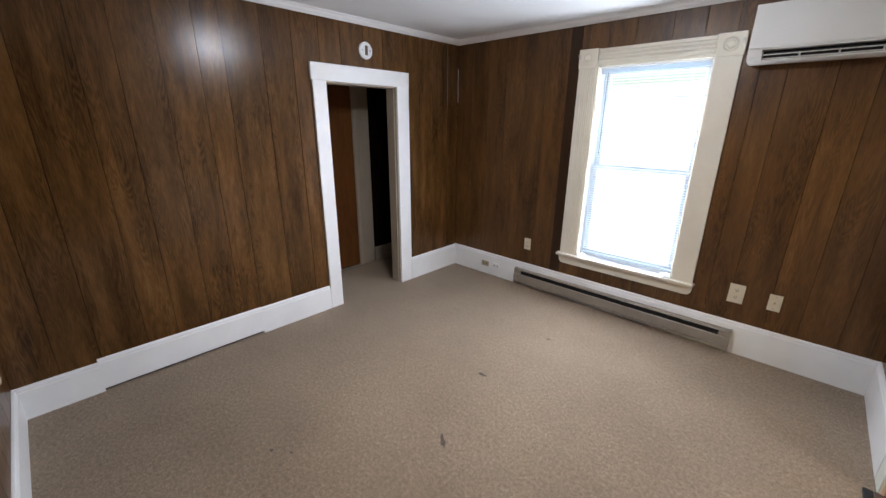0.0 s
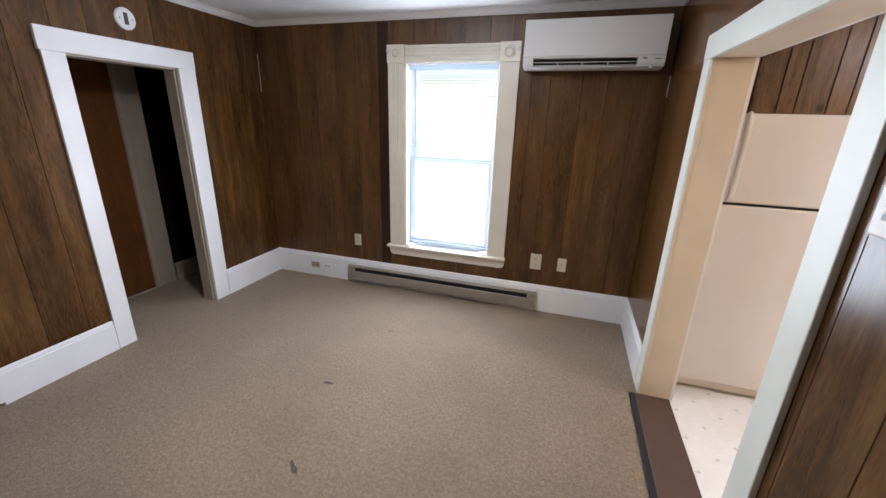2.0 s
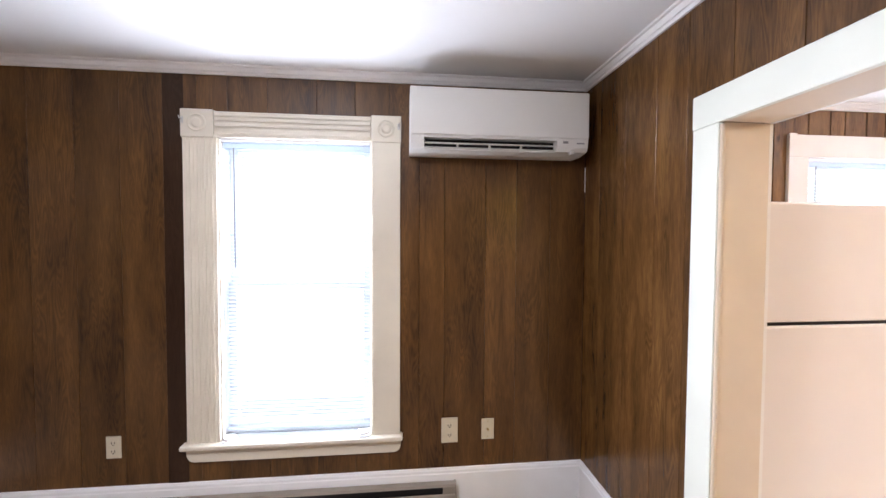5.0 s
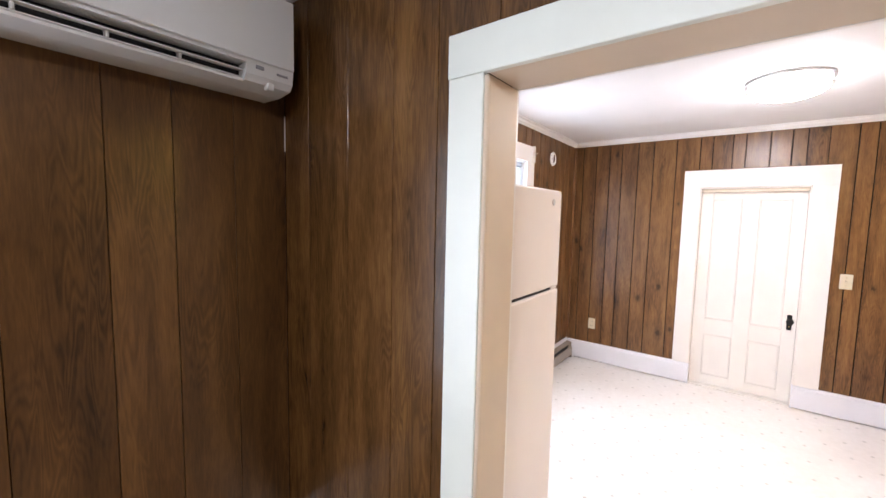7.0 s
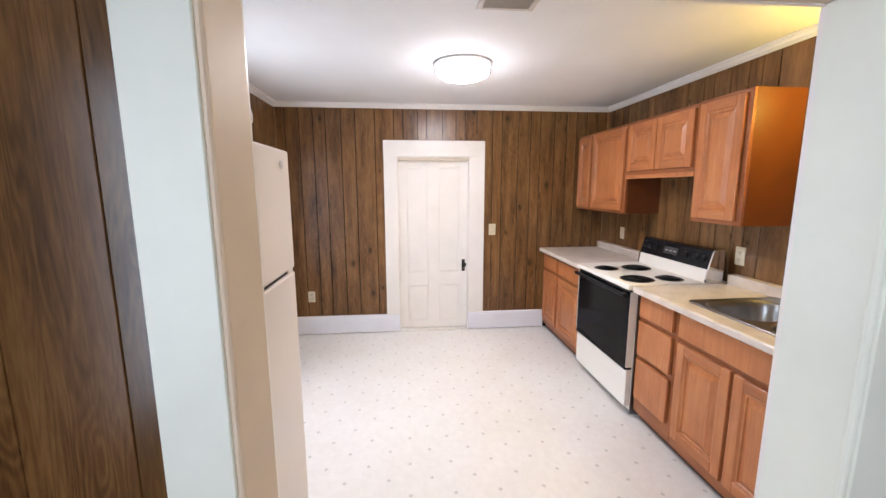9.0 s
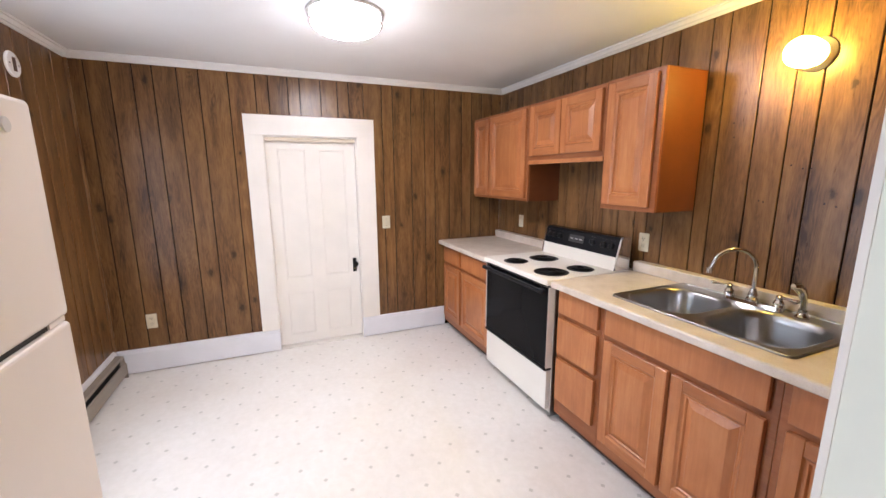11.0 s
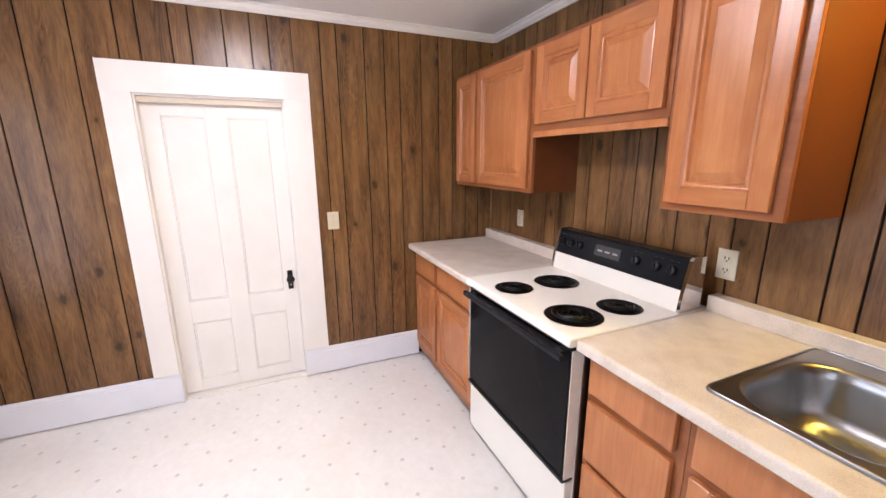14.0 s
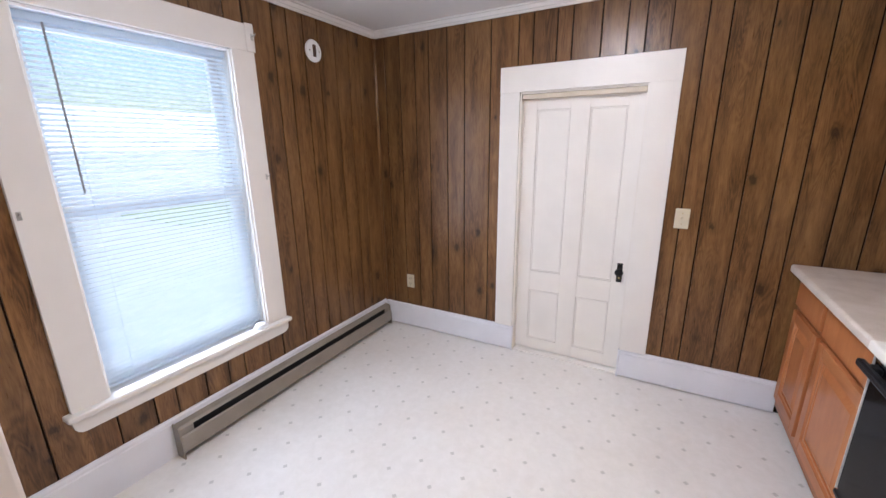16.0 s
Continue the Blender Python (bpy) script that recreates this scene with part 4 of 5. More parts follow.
# the outlet's shaded cavity, put in as a solid black block
part("outlet_shadow", box(ax0 + 0.0705, ax1 - 0.1655, NORTH - 0.150, NORTH - 0.0605, 1.9955, 2.0345), BLACK, ac, "black block painting the shade inside the air outlet")
for zz, yy in ((2.012, 0.186), (1.993, 0.170)):
    part("louvre", box(ax0 + 0.074, ax1 - 0.169, NORTH - yy - 0.004, NORTH - yy + 0.020, zz - 0.0018, zz + 0.0018, 0.0015), ACW, ac)
for k in range(3):
    xx = ax0 + 0.24 + k * 0.165
    part("louvre_clip", box(xx - 0.004, xx + 0.004, NORTH - 0.182, NORTH - 0.160, 1.993, 2.016, 0.002), ACW, ac)
part("indicator_panel", box(ax1 - 0.135, ax1 - 0.108, NORTH - 0.2075, NORTH - 0.2035, 2.022, 2.034, 0.001), GREYPRINT, ac)
part("maker_mark", box(ax1 - 0.062, ax1 - 0.022, NORTH - 0.2075, NORTH - 0.2035, 2.020, 2.027, 0.001), GREYPRINT, ac)
part("sensor", box(ax1 - 0.090, ax1 - 0.066, NORTH - 0.194, NORTH - 0.165, 1.968, 1.995, 0.006, 2), ACW, ac)


# ---- kitchen cabinets ----
def raised_door(x0, x1, z0, z1, y, parent, flat=False):
    """Cabinet door or drawer front on the plane y, facing +y, with a raised centre panel."""
    t = 0.020
    if flat:
        return part("drawer_front", box(x0, x1, y, y + t, z0, z1, 0.004, 2), CAB, parent)
    s = 0.055
    bm = bmesh.new()
    i0, i1, k0, k1 = x0 + s, x1 - s, z0 + s, z1 - s
    loops = []
    for inset, depth in ((0.0, 0.018), (0.005, 0.013), (0.010, 0.0115), (0.016, 0.013), (0.021, 0.006), (0.046, 0.0165), (0.050, 0.0185)):
        loops.append([bm.verts.new((x, y + depth, z)) for x, z in ((i0 + inset, k0 + inset), (i1 - inset, k0 + inset), (i1 - inset, k1 - inset), (i0 + inset, k1 - inset))])
    for l0, l1 in zip(loops, loops[1:]):
        for k in range(4):
            bm.faces.new((l0[k], l0[(k + 1) % 4], l1[(k + 1) % 4], l1[k]))
    bm.faces.new(loops[-1])
    bk = [bm.verts.new((v.co.x, y + 0.002, v.co.z)) for v in loops[0]]
    bm.faces.new(bk[::-1])
    for k in range(4):
        bm.faces.new((bk[k], bk[(k + 1) % 4], loops[0][(k + 1) % 4], loops[0][k]))
    bmesh.ops.recalc_face_normals(bm, faces=bm.faces[:])
    d = part("door", bm, CAB, parent)
    for a, b in ((x0, i0), (i1, x1)):
        part("stile", box(a, b, y, y + t, z0, z1, 0.0025), CAB, d)
    for a, b in ((z0, k0), (k1, z1)):
        part("rail", box(i0, i1, y, y + t, a, b, 0.0025), CABRAIL, d)
    return d


def upper(x0, x1, z0, z1, doors, label, rail=0.0):
    c = thing("wall_cabinet", ((x0 + x1) / 2, SOUTH_KIT, z0), label, "wall cabinet", "kitchen wall cabinets")
    yf = 0.264
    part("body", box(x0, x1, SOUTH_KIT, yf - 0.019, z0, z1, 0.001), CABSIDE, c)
    part("face_frame", box(x0, x1, yf - 0.0185, yf, z0, z1, 0.0015), CABFRAME, c)
    if rail:
        part("light_rail", box(x0 + 0.002, x1 - 0.002, yf - 0.016, yf + 0.004, z0 - rail, z0 - 0.0005, 0.002), CAB, c)
    for d in doors:
        raised_door(*d, yf + 0.0005, c)
    return c


upper(3.190, EAST - 0.008, 1.320, 2.060, [(3.215, 3.775, 1.345, 2.035), (3.815, 4.085, 1.345, 2.035)], "reddish maple two-door wall cabinet in the corner")
upper(2.412, 3.188, 1.640, 2.060, [(2.432, 2.798, 1.672, 2.035), (2.806, 3.160, 1.672, 2.035)], "short reddish maple two-door wall cabinet over the stove", 0.03)
upper(2.030, 2.410, 1.325, 2.065, [(2.062, 2.386, 1.352, 2.042)], "tall reddish maple single-door wall cabinet")
upper(EAST_OUT + 0.003, 1.212, 1.322, 2.062, [(EAST_OUT + 0.028, 1.190, 1.347, 2.037)], "reddish maple wall cabinet past the sink")


def base_unit(x0, x1, fronts, label, y_front=0.600, top=0.8765, drop=0.0):
    c = thing("base_cabinet", ((x0 + x1) / 2, 0.3, 0), label, "base cabinet", "kitchen base cabinets")
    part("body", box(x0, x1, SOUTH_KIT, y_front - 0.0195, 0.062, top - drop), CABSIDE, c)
    # toe kick coloured near black to carry the shade of its recess
    part("toe_kick", box(x0, x1, SOUTH_KIT, y_front - 0.05, 0.0, 0.0615), CABDARK, c, "recessed toe kick with the recess shade put into its colour")
    part("face_frame", box(x0, x1, y_front - 0.019, y_front, 0.062, 0.8765 - drop, 0.0015), CABFRAME, c)
    for kind, *d in fronts:
        raised_door(*d, y_front + 0.0005, c, kind == "drawer")
    return c


base_unit(3.126, 4.105, [("drawer", 3.165, 3.670, 0.695, 0.835), ("drawer", 3.712, 4.072, 0.695, 0.835), ("door", 3.165, 3.670, 0.130, 0.665), ("door", 3.712, 4.072, 0.130, 0.665)], "reddish maple base cabinet with two drawers and two doors", drop=0.015)
base_unit(1.985, 2.340, [("drawer", 2.012, 2.322, 0.725, 0.862), ("drawer", 2.012, 2.322, 0.470, 0.695), ("drawer", 2.012, 2.322, 0.170, 0.440)], "reddish maple cabinet with a stack of three drawers")
base_unit(1.205, 1.984, [("drawer", 1.235, 1.960, 0.725, 0.862), ("door", 1.604, 1.960, 0.130, 0.695), ("door", 1.235, 1.584, 0.130, 0.695)], "reddish maple sink cabinet with a false drawer front and two doors", top=0.735)
base_unit(EAST_OUT + 0.003, 1.204, [("drawer", EAST_OUT + 0.03, 1.175, 0.725, 0.862), ("door", EAST_OUT + 0.03, 1.175, 0.130, 0.695)], "reddish maple base cabinet beside the sink cabinet")


def countertop(x0, x1, label, cut=None, drop=0.0):
    """A laminate slab with a rounded front edge, a hole for the sink where cut is given, and a low backsplash."""
    c = thing("countertop", ((x0 + x1) / 2, 0.3, 0.877 - drop), label, "countertop", "countertops")
    y0, y1, z0, z1, r = SOUTH_KIT + 0.001, 0.662, 0.877 - drop, 0.915 - drop, 0.012
    cx0, cx1, cy0, cy1 = cut or (x0 + 0.1, x1 - 0.1, 0.1, 0.5)
    ring = [(y0, z0), (cy0, z0), (cy1, z0), (y1 - 0.003, z0), (y1, z0 + 0.004)]
    ring += [(y1 - r + r * math.cos(t), z1 - r + r * math.sin(t)) for t in (0.0, 0.4, 0.8, 1.2, 1.57)]
    ring += [(cy1, z1), (cy0, z1), (y0, z1)]
    n = len(ring)
    bm = bmesh.new()
    rows = [[bm.verts.new((x, y, z)) for y, z in ring] for x in (x0, cx0, cx1, x1)]
    for k, (a, b) in enumerate(zip(rows, rows[1:])):
        for i in range(n):
            if cut and k == 1 and i in (1, n - 3):
                continue
            bm.faces.new((a[i], a[(i + 1) % n], b[(i + 1) % n], b[i]))
    bm.faces.new(rows[0][::-1])
    bm.faces.new(rows[-1])
    if cut:
        a, b = rows[1], rows[2]
        for w in (a, b):
            bm.faces.new((w[1], w[2], w[n - 3], w[n - 2]))
        bm.faces.new((a[1], b[1], b[n - 2], a[n - 2]))
        bm.faces.new((a[2], b[2], b[n - 3], a[n - 3]))
    bmesh.ops.recalc_face_normals(bm, faces=bm.faces[:])
    part("top", bm, LAMINATE, c)
    part("backsplash", box(x0, x1, y0, y0 + 0.060, 0.9153 - drop, 0.980 - drop, 0.004, 2), LAMINATE, c)
    return c


countertop(3.124, 4.105, "speckled beige laminate countertop in the corner with a low backsplash", drop=0.015)
countertop(EAST_OUT + 0.002, 2.346, "speckled beige laminate countertop around the sink with a low backsplash", (1.240, 1.980, 0.095, 0.540))

# ---- sink and taps ----
sink = thing("kitchen_sink", (1.61, 0.28, 0.915), "double-bowl brushed stainless steel sink set into the counter", "sink")


def rounded(x0, x1, y0, y1, r, z, n=6):
    out = []
    for cxx, cyy, a0 in ((x1 - r, y1 - r, 0), (x0 + r, y1 - r, 90), (x0 + r, y0 + r, 180), (x1 - r, y0 + r, 270)):
        for k in range(n + 1):
            a = radians(a0 + 90 * k / n)
            out.append((cxx + r * math.cos(a), cyy + r * math.sin(a), z))
    return out


def bowl(x0, x1, y0, y1, name):
    bm = bmesh.new()
    loops = []
    for inset, z, r in ((-0.006, 0.9205, 0.118), (0.0, 0.919, 0.114), (0.006, 0.910, 0.110), (0.012, 0.885, 0.104), (0.022, 0.790, 0.094), (0.040, 0.758, 0.080), (0.075, 0.748, 0.055)):
        loops.append([bm.verts.new(p) for p in rounded(x0 + inset, x1 - inset, y0 + inset, y1 - inset, r, z)])
    for l0, l1 in zip(loops, loops[1:]):
        for k in range(len(l0)):
            bm.faces.new((l0[k], l0[(k + 1) % len(l0)], l1[(k + 1) % len(l0)], l1[k]))
    bm.faces.new(loops[-1])
    bmesh.ops.recalc_face_normals(bm, faces=bm.faces[:])
    for f in bm.faces:
        f.normal_flip()
    b = smooth(part(name, bm, STEEL, sink), 60)
    cxm, cym = (x0 + x1) / 2, (y0 + y1) / 2
    part("drain", lathe([(0.0, 0.7485), (0.018, 0.7485), (0.020, 0.7505), (0.042, 0.7515), (0.044, 0.7485)], (cxm, cym, 0)), CHROME, b)


SX0, SX1, SY0, SY1 = 1.212, 2.000, 0.012, 0.562
BOWLS = ((1.250, 1.590, 0.112, 0.525), (1.635, 1.970, 0.112, 0.525))
rim = bmesh.new()
outer = [rim.verts.new(p) for p in rounded(SX0, SX1, SY0, SY1, 0.03, 0.916)]
outer2 = [rim.verts.new(p) for p in rounded(SX0 + 0.006, SX1 - 0.006, SY0 + 0.006, SY1 - 0.006, 0.026, 0.9205)]
edges = []
for k in range(len(outer)):
    rim.faces.new((outer[k], outer[(k + 1) % len(outer)], outer2[(k + 1) % len(outer)], outer2[k]))
for k in range(len(outer2)):
    edges.append(rim.edges.get((outer2[k], outer2[(k + 1) % len(outer2)])))
for x0, x1, y0, y1 in BOWLS:
    lp = [rim.verts.new(p) for p in rounded(x0 - 0.006, x1 + 0.006, y0 - 0.006, y1 + 0.006, 0.118, 0.9205)]
    edges += [rim.edges.new((lp[k], lp[(k + 1) % len(lp)])) for k in range(len(lp))]
bmesh.ops.triangle_fill(rim, use_beauty=True, use_dissolve=False, edges=edges, normal=(0, 0, 1))
part("rim", rim, STEEL, sink)
lip = rounded(SX0 + 0.006, SX1 - 0.006, SY0 + 0.006, SY1 - 0.006, 0.026, 0.9212)
smooth(part("rim_bead", tube(lip + lip[:2], 0.0042, 8), STEEL, sink, "raised bead round the rim"), 60)
bowl(*BOWLS[0], "bowl")
bowl(*BOWLS[1], "bowl")

tap = thing("kitchen_faucet", (1.615, 0.062, 0.9205), "chrome two-handle gooseneck faucet behind the sink", "faucet")
TY = 0.062
deck = bmesh.new()
lo = [deck.verts.new(p) for p in rounded(1.490, 1.745, TY - 0.024, TY + 0.024, 0.0235, 0.9207)]
hi = [deck.verts.new(p) for p in rounded(1.494, 1.741, TY - 0.020, TY + 0.020, 0.0195, 0.936)]
for k in range(len(lo)):
    deck.faces.new((lo[k], lo[(k + 1) % len(lo)], hi[(k + 1) % len(lo)], hi[k]))
deck.faces.new(hi)
smooth(part("deck_plate", deck, CHROME, tap))
smooth(part("spout_base", lathe([(0.026, 0.0), (0.026, 0.012), (0.019, 0.020), (0.022, 0.030), (0.015, 0.044), (0.014, 0.060)], (1.620, TY, 0.936)), CHROME, tap))
neck = [(1.620, TY, 0.990), (1.620, TY, 1.090)]
for k in range(1, 13):
    a = math.pi * k / 12 * 0.93
    neck.append((1.620 + 0.052 * (1 - math.cos(a)), TY + 0.078 * (1 - math.cos(a)), 1.090 + 0.092 * math.sin(a)))
neck.append((neck[-1][0] + 0.006, neck[-1][1] + 0.009, neck[-1][2] - 0.030))
smooth(part("spout", tube(neck, 0.0095, 14), CHROME, tap))
tip = Vector(neck[-1])
smooth(part("aerator", tube([tip + Vector((0, 0, 0.010)), tip + Vector((0, 0, -0.016))], 0.0135, 14), CHROME, tap))
for x, s in ((1.724, 1), (1.513, -1)):
    hub = smooth(part("handle_hub", lathe([(0.024, 0.0), (0.024, 0.008), (0.020, 0.014), (0.022, 0.022), (0.013, 0.036), (0.015, 0.044), (0.015, 0.050), (0.007, 0.058), (0.0, 0.060)], (x, TY, 0.936)), CHROME, tap))
    smooth(part("lever", tube([(x, TY, 0.980), (x + s * 0.018, TY + 0.004, 0.985), (x + s * 0.040, TY + 0.010, 0.986), (x + s * 0.066, TY + 0.016, 0.985), (x + s * 0.076, TY + 0.018, 0.985), (x + s * 0.080, TY + 0.019, 0.985)], [0.008, 0.006, 0.0055, 0.0085, 0.0085, 0.004], 12), CHROME, hub))
spray = thing("side_sprayer", (1.420, 0.070, 0.9205), "chrome side sprayer in its holder on the sink deck", "sprayer")
smooth(part("holder", lathe([(0.026, 0.0), (0.026, 0.006), (0.018, 0.014), (0.016, 0.030), (0.018, 0.034), (0.012, 0.036)], (1.420, 0.070, 0.9207)), CHROME, spray))
smooth(part("wand", tube([(1.420, 0.070, 0.957), (1.420, 0.071, 0.975), (1.422, 0.074, 1.000), (1.425, 0.080, 1.025), (1.430, 0.090, 1.048)], [0.013, 0.012, 0.0135, 0.017, 0.018], 14), CHROME, spray))
smooth(part("spray_head", tube([(1.430, 0.086, 1.038), (1.436, 0.104, 1.058), (1.443, 0.122, 1.058)], [0.018, 0.019, 0.013], 14), CHROME, spray))

# ---- stove ----
stove = thing("electric_stove", (2.727, 0.3, 0), "white freestanding electric coil stove with black glass oven door", "stove")
X0, X1 = 2.352, 3.118
part("body", box(X0 + 0.004, X1 - 0.004, SOUTH_KIT + 0.02, 0.620, 0.045, 0.884, 0.003), APPL, stove)
part("side_panel", box(X0, X0 + 0.0035, SOUTH_KIT + 0.02, 0.616, 0.02, 0.884), STEEL, stove, "grey metal side")
for fx in (X0 + 0.04, X1 - 0.04):
    for fy in (0.02, 0.55):
        part("foot", lathe([(0.016, 0.0), (0.016, 0.045)], (fx, fy, 0.0), segs=10), BLACK, stove)
part("cooktop", box(X0 - 0.002, X1 + 0.002, SOUTH_KIT + 0.02, 0.686, 0.8845, 0.920, 0.008, 3), APPL, stove)
door = part("oven_door", box(X0 + 0.006, X1 - 0.006, 0.6205, 0.662, 0.355, 0.872, 0.004), BLACK, stove, "black glass oven door with white edge")
part("door_glass", box(X0 + 0.016, X1 - 0.016, 0.6623, 0.666, 0.365, 0.860, 0.001), OVENGLASS, door)
part("door_edge", box(X0 + 0.0035, X0 + 0.0058, 0.622, 0.667, 0.355, 0.870), APPL, door)
part("door_edge", box(X1 - 0.0058, X1 - 0.0035, 0.622, 0.667, 0.355, 0.870), APPL, door)
part("handle", box(X0 + 0.012, X1 - 0.012, 0.686, 0.710, 0.832, 0.858, 0.008, 3), PANELBLK, door)
for hx in (X0 + 0.06, X1 - 0.06):
    part("handle_post", box(hx - 0.02, hx + 0.02, 0.6663, 0.6855, 0.834, 0.856, 0.003), BLACK, door)
part("vent_trim", box(X0 + 0.02, X1 - 0.02, 0.6664, 0.669, 0.863, 0.870), CHROME, door)
drawer = part("storage_drawer", box(X0 + 0.006, X1 - 0.006, 0.6205, 0.656, 0.075, 0.335, 0.004, 2), APPL, stove)
part("drawer_grip", box(X0 + 0.006, X1 - 0.006, 0.6205, 0.671, 0.337, 0.3535, 0.003), BLACK, drawer, "black drawer grip strip")
SG = SOUTH_KIT + 0.083
guard = sweep([(0.0, 0.920), (0.115, 0.920), (0.0985, 1.0055), (0.0, 1.0055)], (X0 + 0.006, SG, 0), (X1 - 0.006, SG, 0), (0, 1, 0))
part("backguard", guard, APPL, stove)
cp = part("control_panel", sweep([(0.0, 1.006), (0.1007, 1.006), (0.0727, 1.119), (0.064, 1.130), (0.0, 1.130)], (X0 + 0.018, SG, 0), (X1 - 0.018, SG, 0), (0, 1, 0)), PANELBLK, stove, "black sloping control panel")
for e0, e1 in ((X0 + 0.004, X0 + 0.0175), (X1 - 0.0175, X1 - 0.004)):
    part("end_trim", sweep([(0.0, 0.921), (0.118, 0.921), (0.107, 1.0), (0.077, 1.122), (0.067, 1.134), (0.0, 1.134)], (e0, SG, 0), (e1, SG, 0), (0, 1, 0)), CHROME, stove, "chrome end trim")
nrm = Vector((0, 0.1295, 0.032)).normalized()


def on_panel(x, z):
    f = (z - 1.0005) / (1.130 - 1.0005)
    return Vector((x, SG + 0.102 - 0.032 * f, z))


for x in (X0 + 0.075, X0 + 0.145, X0 + 0.245, X1 - 0.180, X1 - 0.115, X1 - 0.055):
    c = on_panel(x, 1.070)
    k = smooth(part("knob", tube([c + nrm * 0.0005, c + nrm * 0.016, c + nrm * 0.018], [0.021, 0.018, 0.015], 18), BLACK, cp))
    g = c + nrm * 0.021
    part("knob_grip", box(g.x - 0.004, g.x + 0.004, g.y - 0.004, g.y + 0.006, g.z - 0.017, g.z + 0.017, 0.002), BLACK, k)
    for s in (-1, 1):
        m = on_panel(x + s * 0.014, 1.106) + nrm * 0.0006
        part("mark", box(m.x - 0.006, m.x + 0.006, m.y - 0.0005, m.y + 0.0008, m.z - 0.0015, m.z + 0.0015), CLOCK, cp)
cl = bmesh.new()
vs = [cl.verts.new(on_panel(x, z) + nrm * o) for o in (0.0006, 0.003) for x, z in ((2.685, 1.045), (2.835, 1.045), (2.835, 1.096), (2.685, 1.096))]
cl.faces.new(vs[4:])
for k in range(4):
    cl.faces.new((vs[k], vs[(k + 1) % 4], vs[4 + (k + 1) % 4], vs[4 + k]))
bmesh.ops.recalc_face_normals(cl, faces=cl.faces[:])
part("clock_window", cl, CLOCK, cp)
for k in range(3):
    b0 = on_panel(2.712 + k * 0.045, 1.070) + nrm * 0.0035
    part("clock_button", box(b0.x - 0.014, b0.x + 0.014, b0.y - 0.0004, b0.y + 0.002, b0.z - 0.004, b0.z + 0.004), GREYPRINT, cp)


def burner(x, y, r):
    b = smooth(part("burner_pan", lathe([(r, 0.9203), (r + 0.006, 0.9225), (r - 0.002, 0.925), (r - 0.014, 0.920), (0.0, 0.9195)], (x, y, 0), segs=32), COIL, stove, "black drip pan"))
    pts, turns = [], 3.6
    for k in range(90):
        f = k / 89
        a = 2 * math.pi * turns * f
        rr = 0.022 + (r - 0.040) * f
        pts.append((x + rr * math.cos(a), y + rr * math.sin(a), 0.9275))
    smooth(part("coil", tube(pts, 0.0052, 6), COIL, b, "spiral heating coil"))


burner(2.875, 0.560, 0.082)
burner(2.870, 0.320, 0.100)
burner(2.508, 0.535, 0.104)
burner(2.500, 0.308, 0.082)

# ---- refrigerator ----
fridge = thing("refrigerator", (1.288, 2.95, 0), "plain white top-freezer refrigerator against the kitchen wall", "refrigerator")
F0, F1, FY = 0.915, 1.662, 2.560
part("body", box(F0 + 0.004, F1 - 0.004, FY + 0.062, NORTH - 0.035, 0.030, 1.672, 0.006, 2), BISQUE, fridge)
fz = part("freezer_door", box(F0, F1, FY, FY + 0.058, 1.220, 1.682, 0.010, 3), BISQUE, fridge)
part("fridge_door", box(F0, F1, FY, FY + 0.058, 0.085, 1.206, 0.010, 3), BISQUE, fridge)
part("door_gasket", box(F0 + 0.012, F1 - 0.012, FY + 0.012, FY + 0.0615, 1.2065, 1.2195), BLACK, fridge, "dark gap between the doors")
part("toe_grille", box(F0 + 0.02, F1 - 0.06, FY + 0.050, FY + 0.0615, 0.012, 0.080, 0.004), BISQUE, fridge)
for fx in (F0 + 0.05, F1 - 0.05):
    for fy in (FY + 0.10, NORTH - 0.10):
        part("foot", lathe([(0.018, 0.0), (0.018, 0.030)], (fx, fy, 0.0), segs=10), BLACK, fridge)
smooth(part("handle", tube([(F0 + 0.030, FY + 0.002, 1.235), (F0 + 0.030, FY - 0.020, 1.250), (F0 + 0.030, FY - 0.026, 1.46), (F0 + 0.030, FY - 0.020, 1.670), (F0 + 0.030, FY + 0.002, 1.680)], 0.014, 12), BISQUE, fz))
part("maker_badge", lathe([(0.0, -0.004), (0.014, -0.004), (0.015, -0.0005)], (F1 - 0.103, FY, 1.624), "y", 24), NICKEL, fz, "small round grey badge")
part("hinge_cap", box(F1 - 0.07, F1 - 0.005, FY + 0.008, FY + 0.05, 1.2072, 1.2188), BISQUE, fridge)


# ---- lamps ----
def flush_lamp(x, y, top, glow, label):
    l = thing("ceiling_light", (x, y, top), label, "ceiling light", "ceiling lights")
    smooth(part("base_ring", lathe([(0.188, -0.020), (0.198, -0.017), (0.198, 0.0), (0.150, 0.0)], (x, y, top), segs=48), NICKEL, l, "thin satin nickel ring"))
    smooth(part("diffuser", lathe([(0.0, -0.106), (0.06, -0.104), (0.115, -0.097), (0.152, -0.084), (0.172, -0.068), (0.178, -0.056), (0.0, -0.056)], (x, y, top), segs=48), glow, l, "glowing white diffuser"))
    smooth(part("side_band", lathe([(0.178, -0.0555), (0.183, -0.048), (0.183, -0.0205), (0.0, -0.0205), (0.0, -0.0555)], (x, y, top), segs=48), BANDGLOW, l, "white frosted side band"))
    smooth(part("trim_band", lathe([(0.180, -0.0565), (0.192, -0.056), (0.193, -0.052), (0.1845, -0.0485)], (x, y, top), segs=48), NICKEL, l))


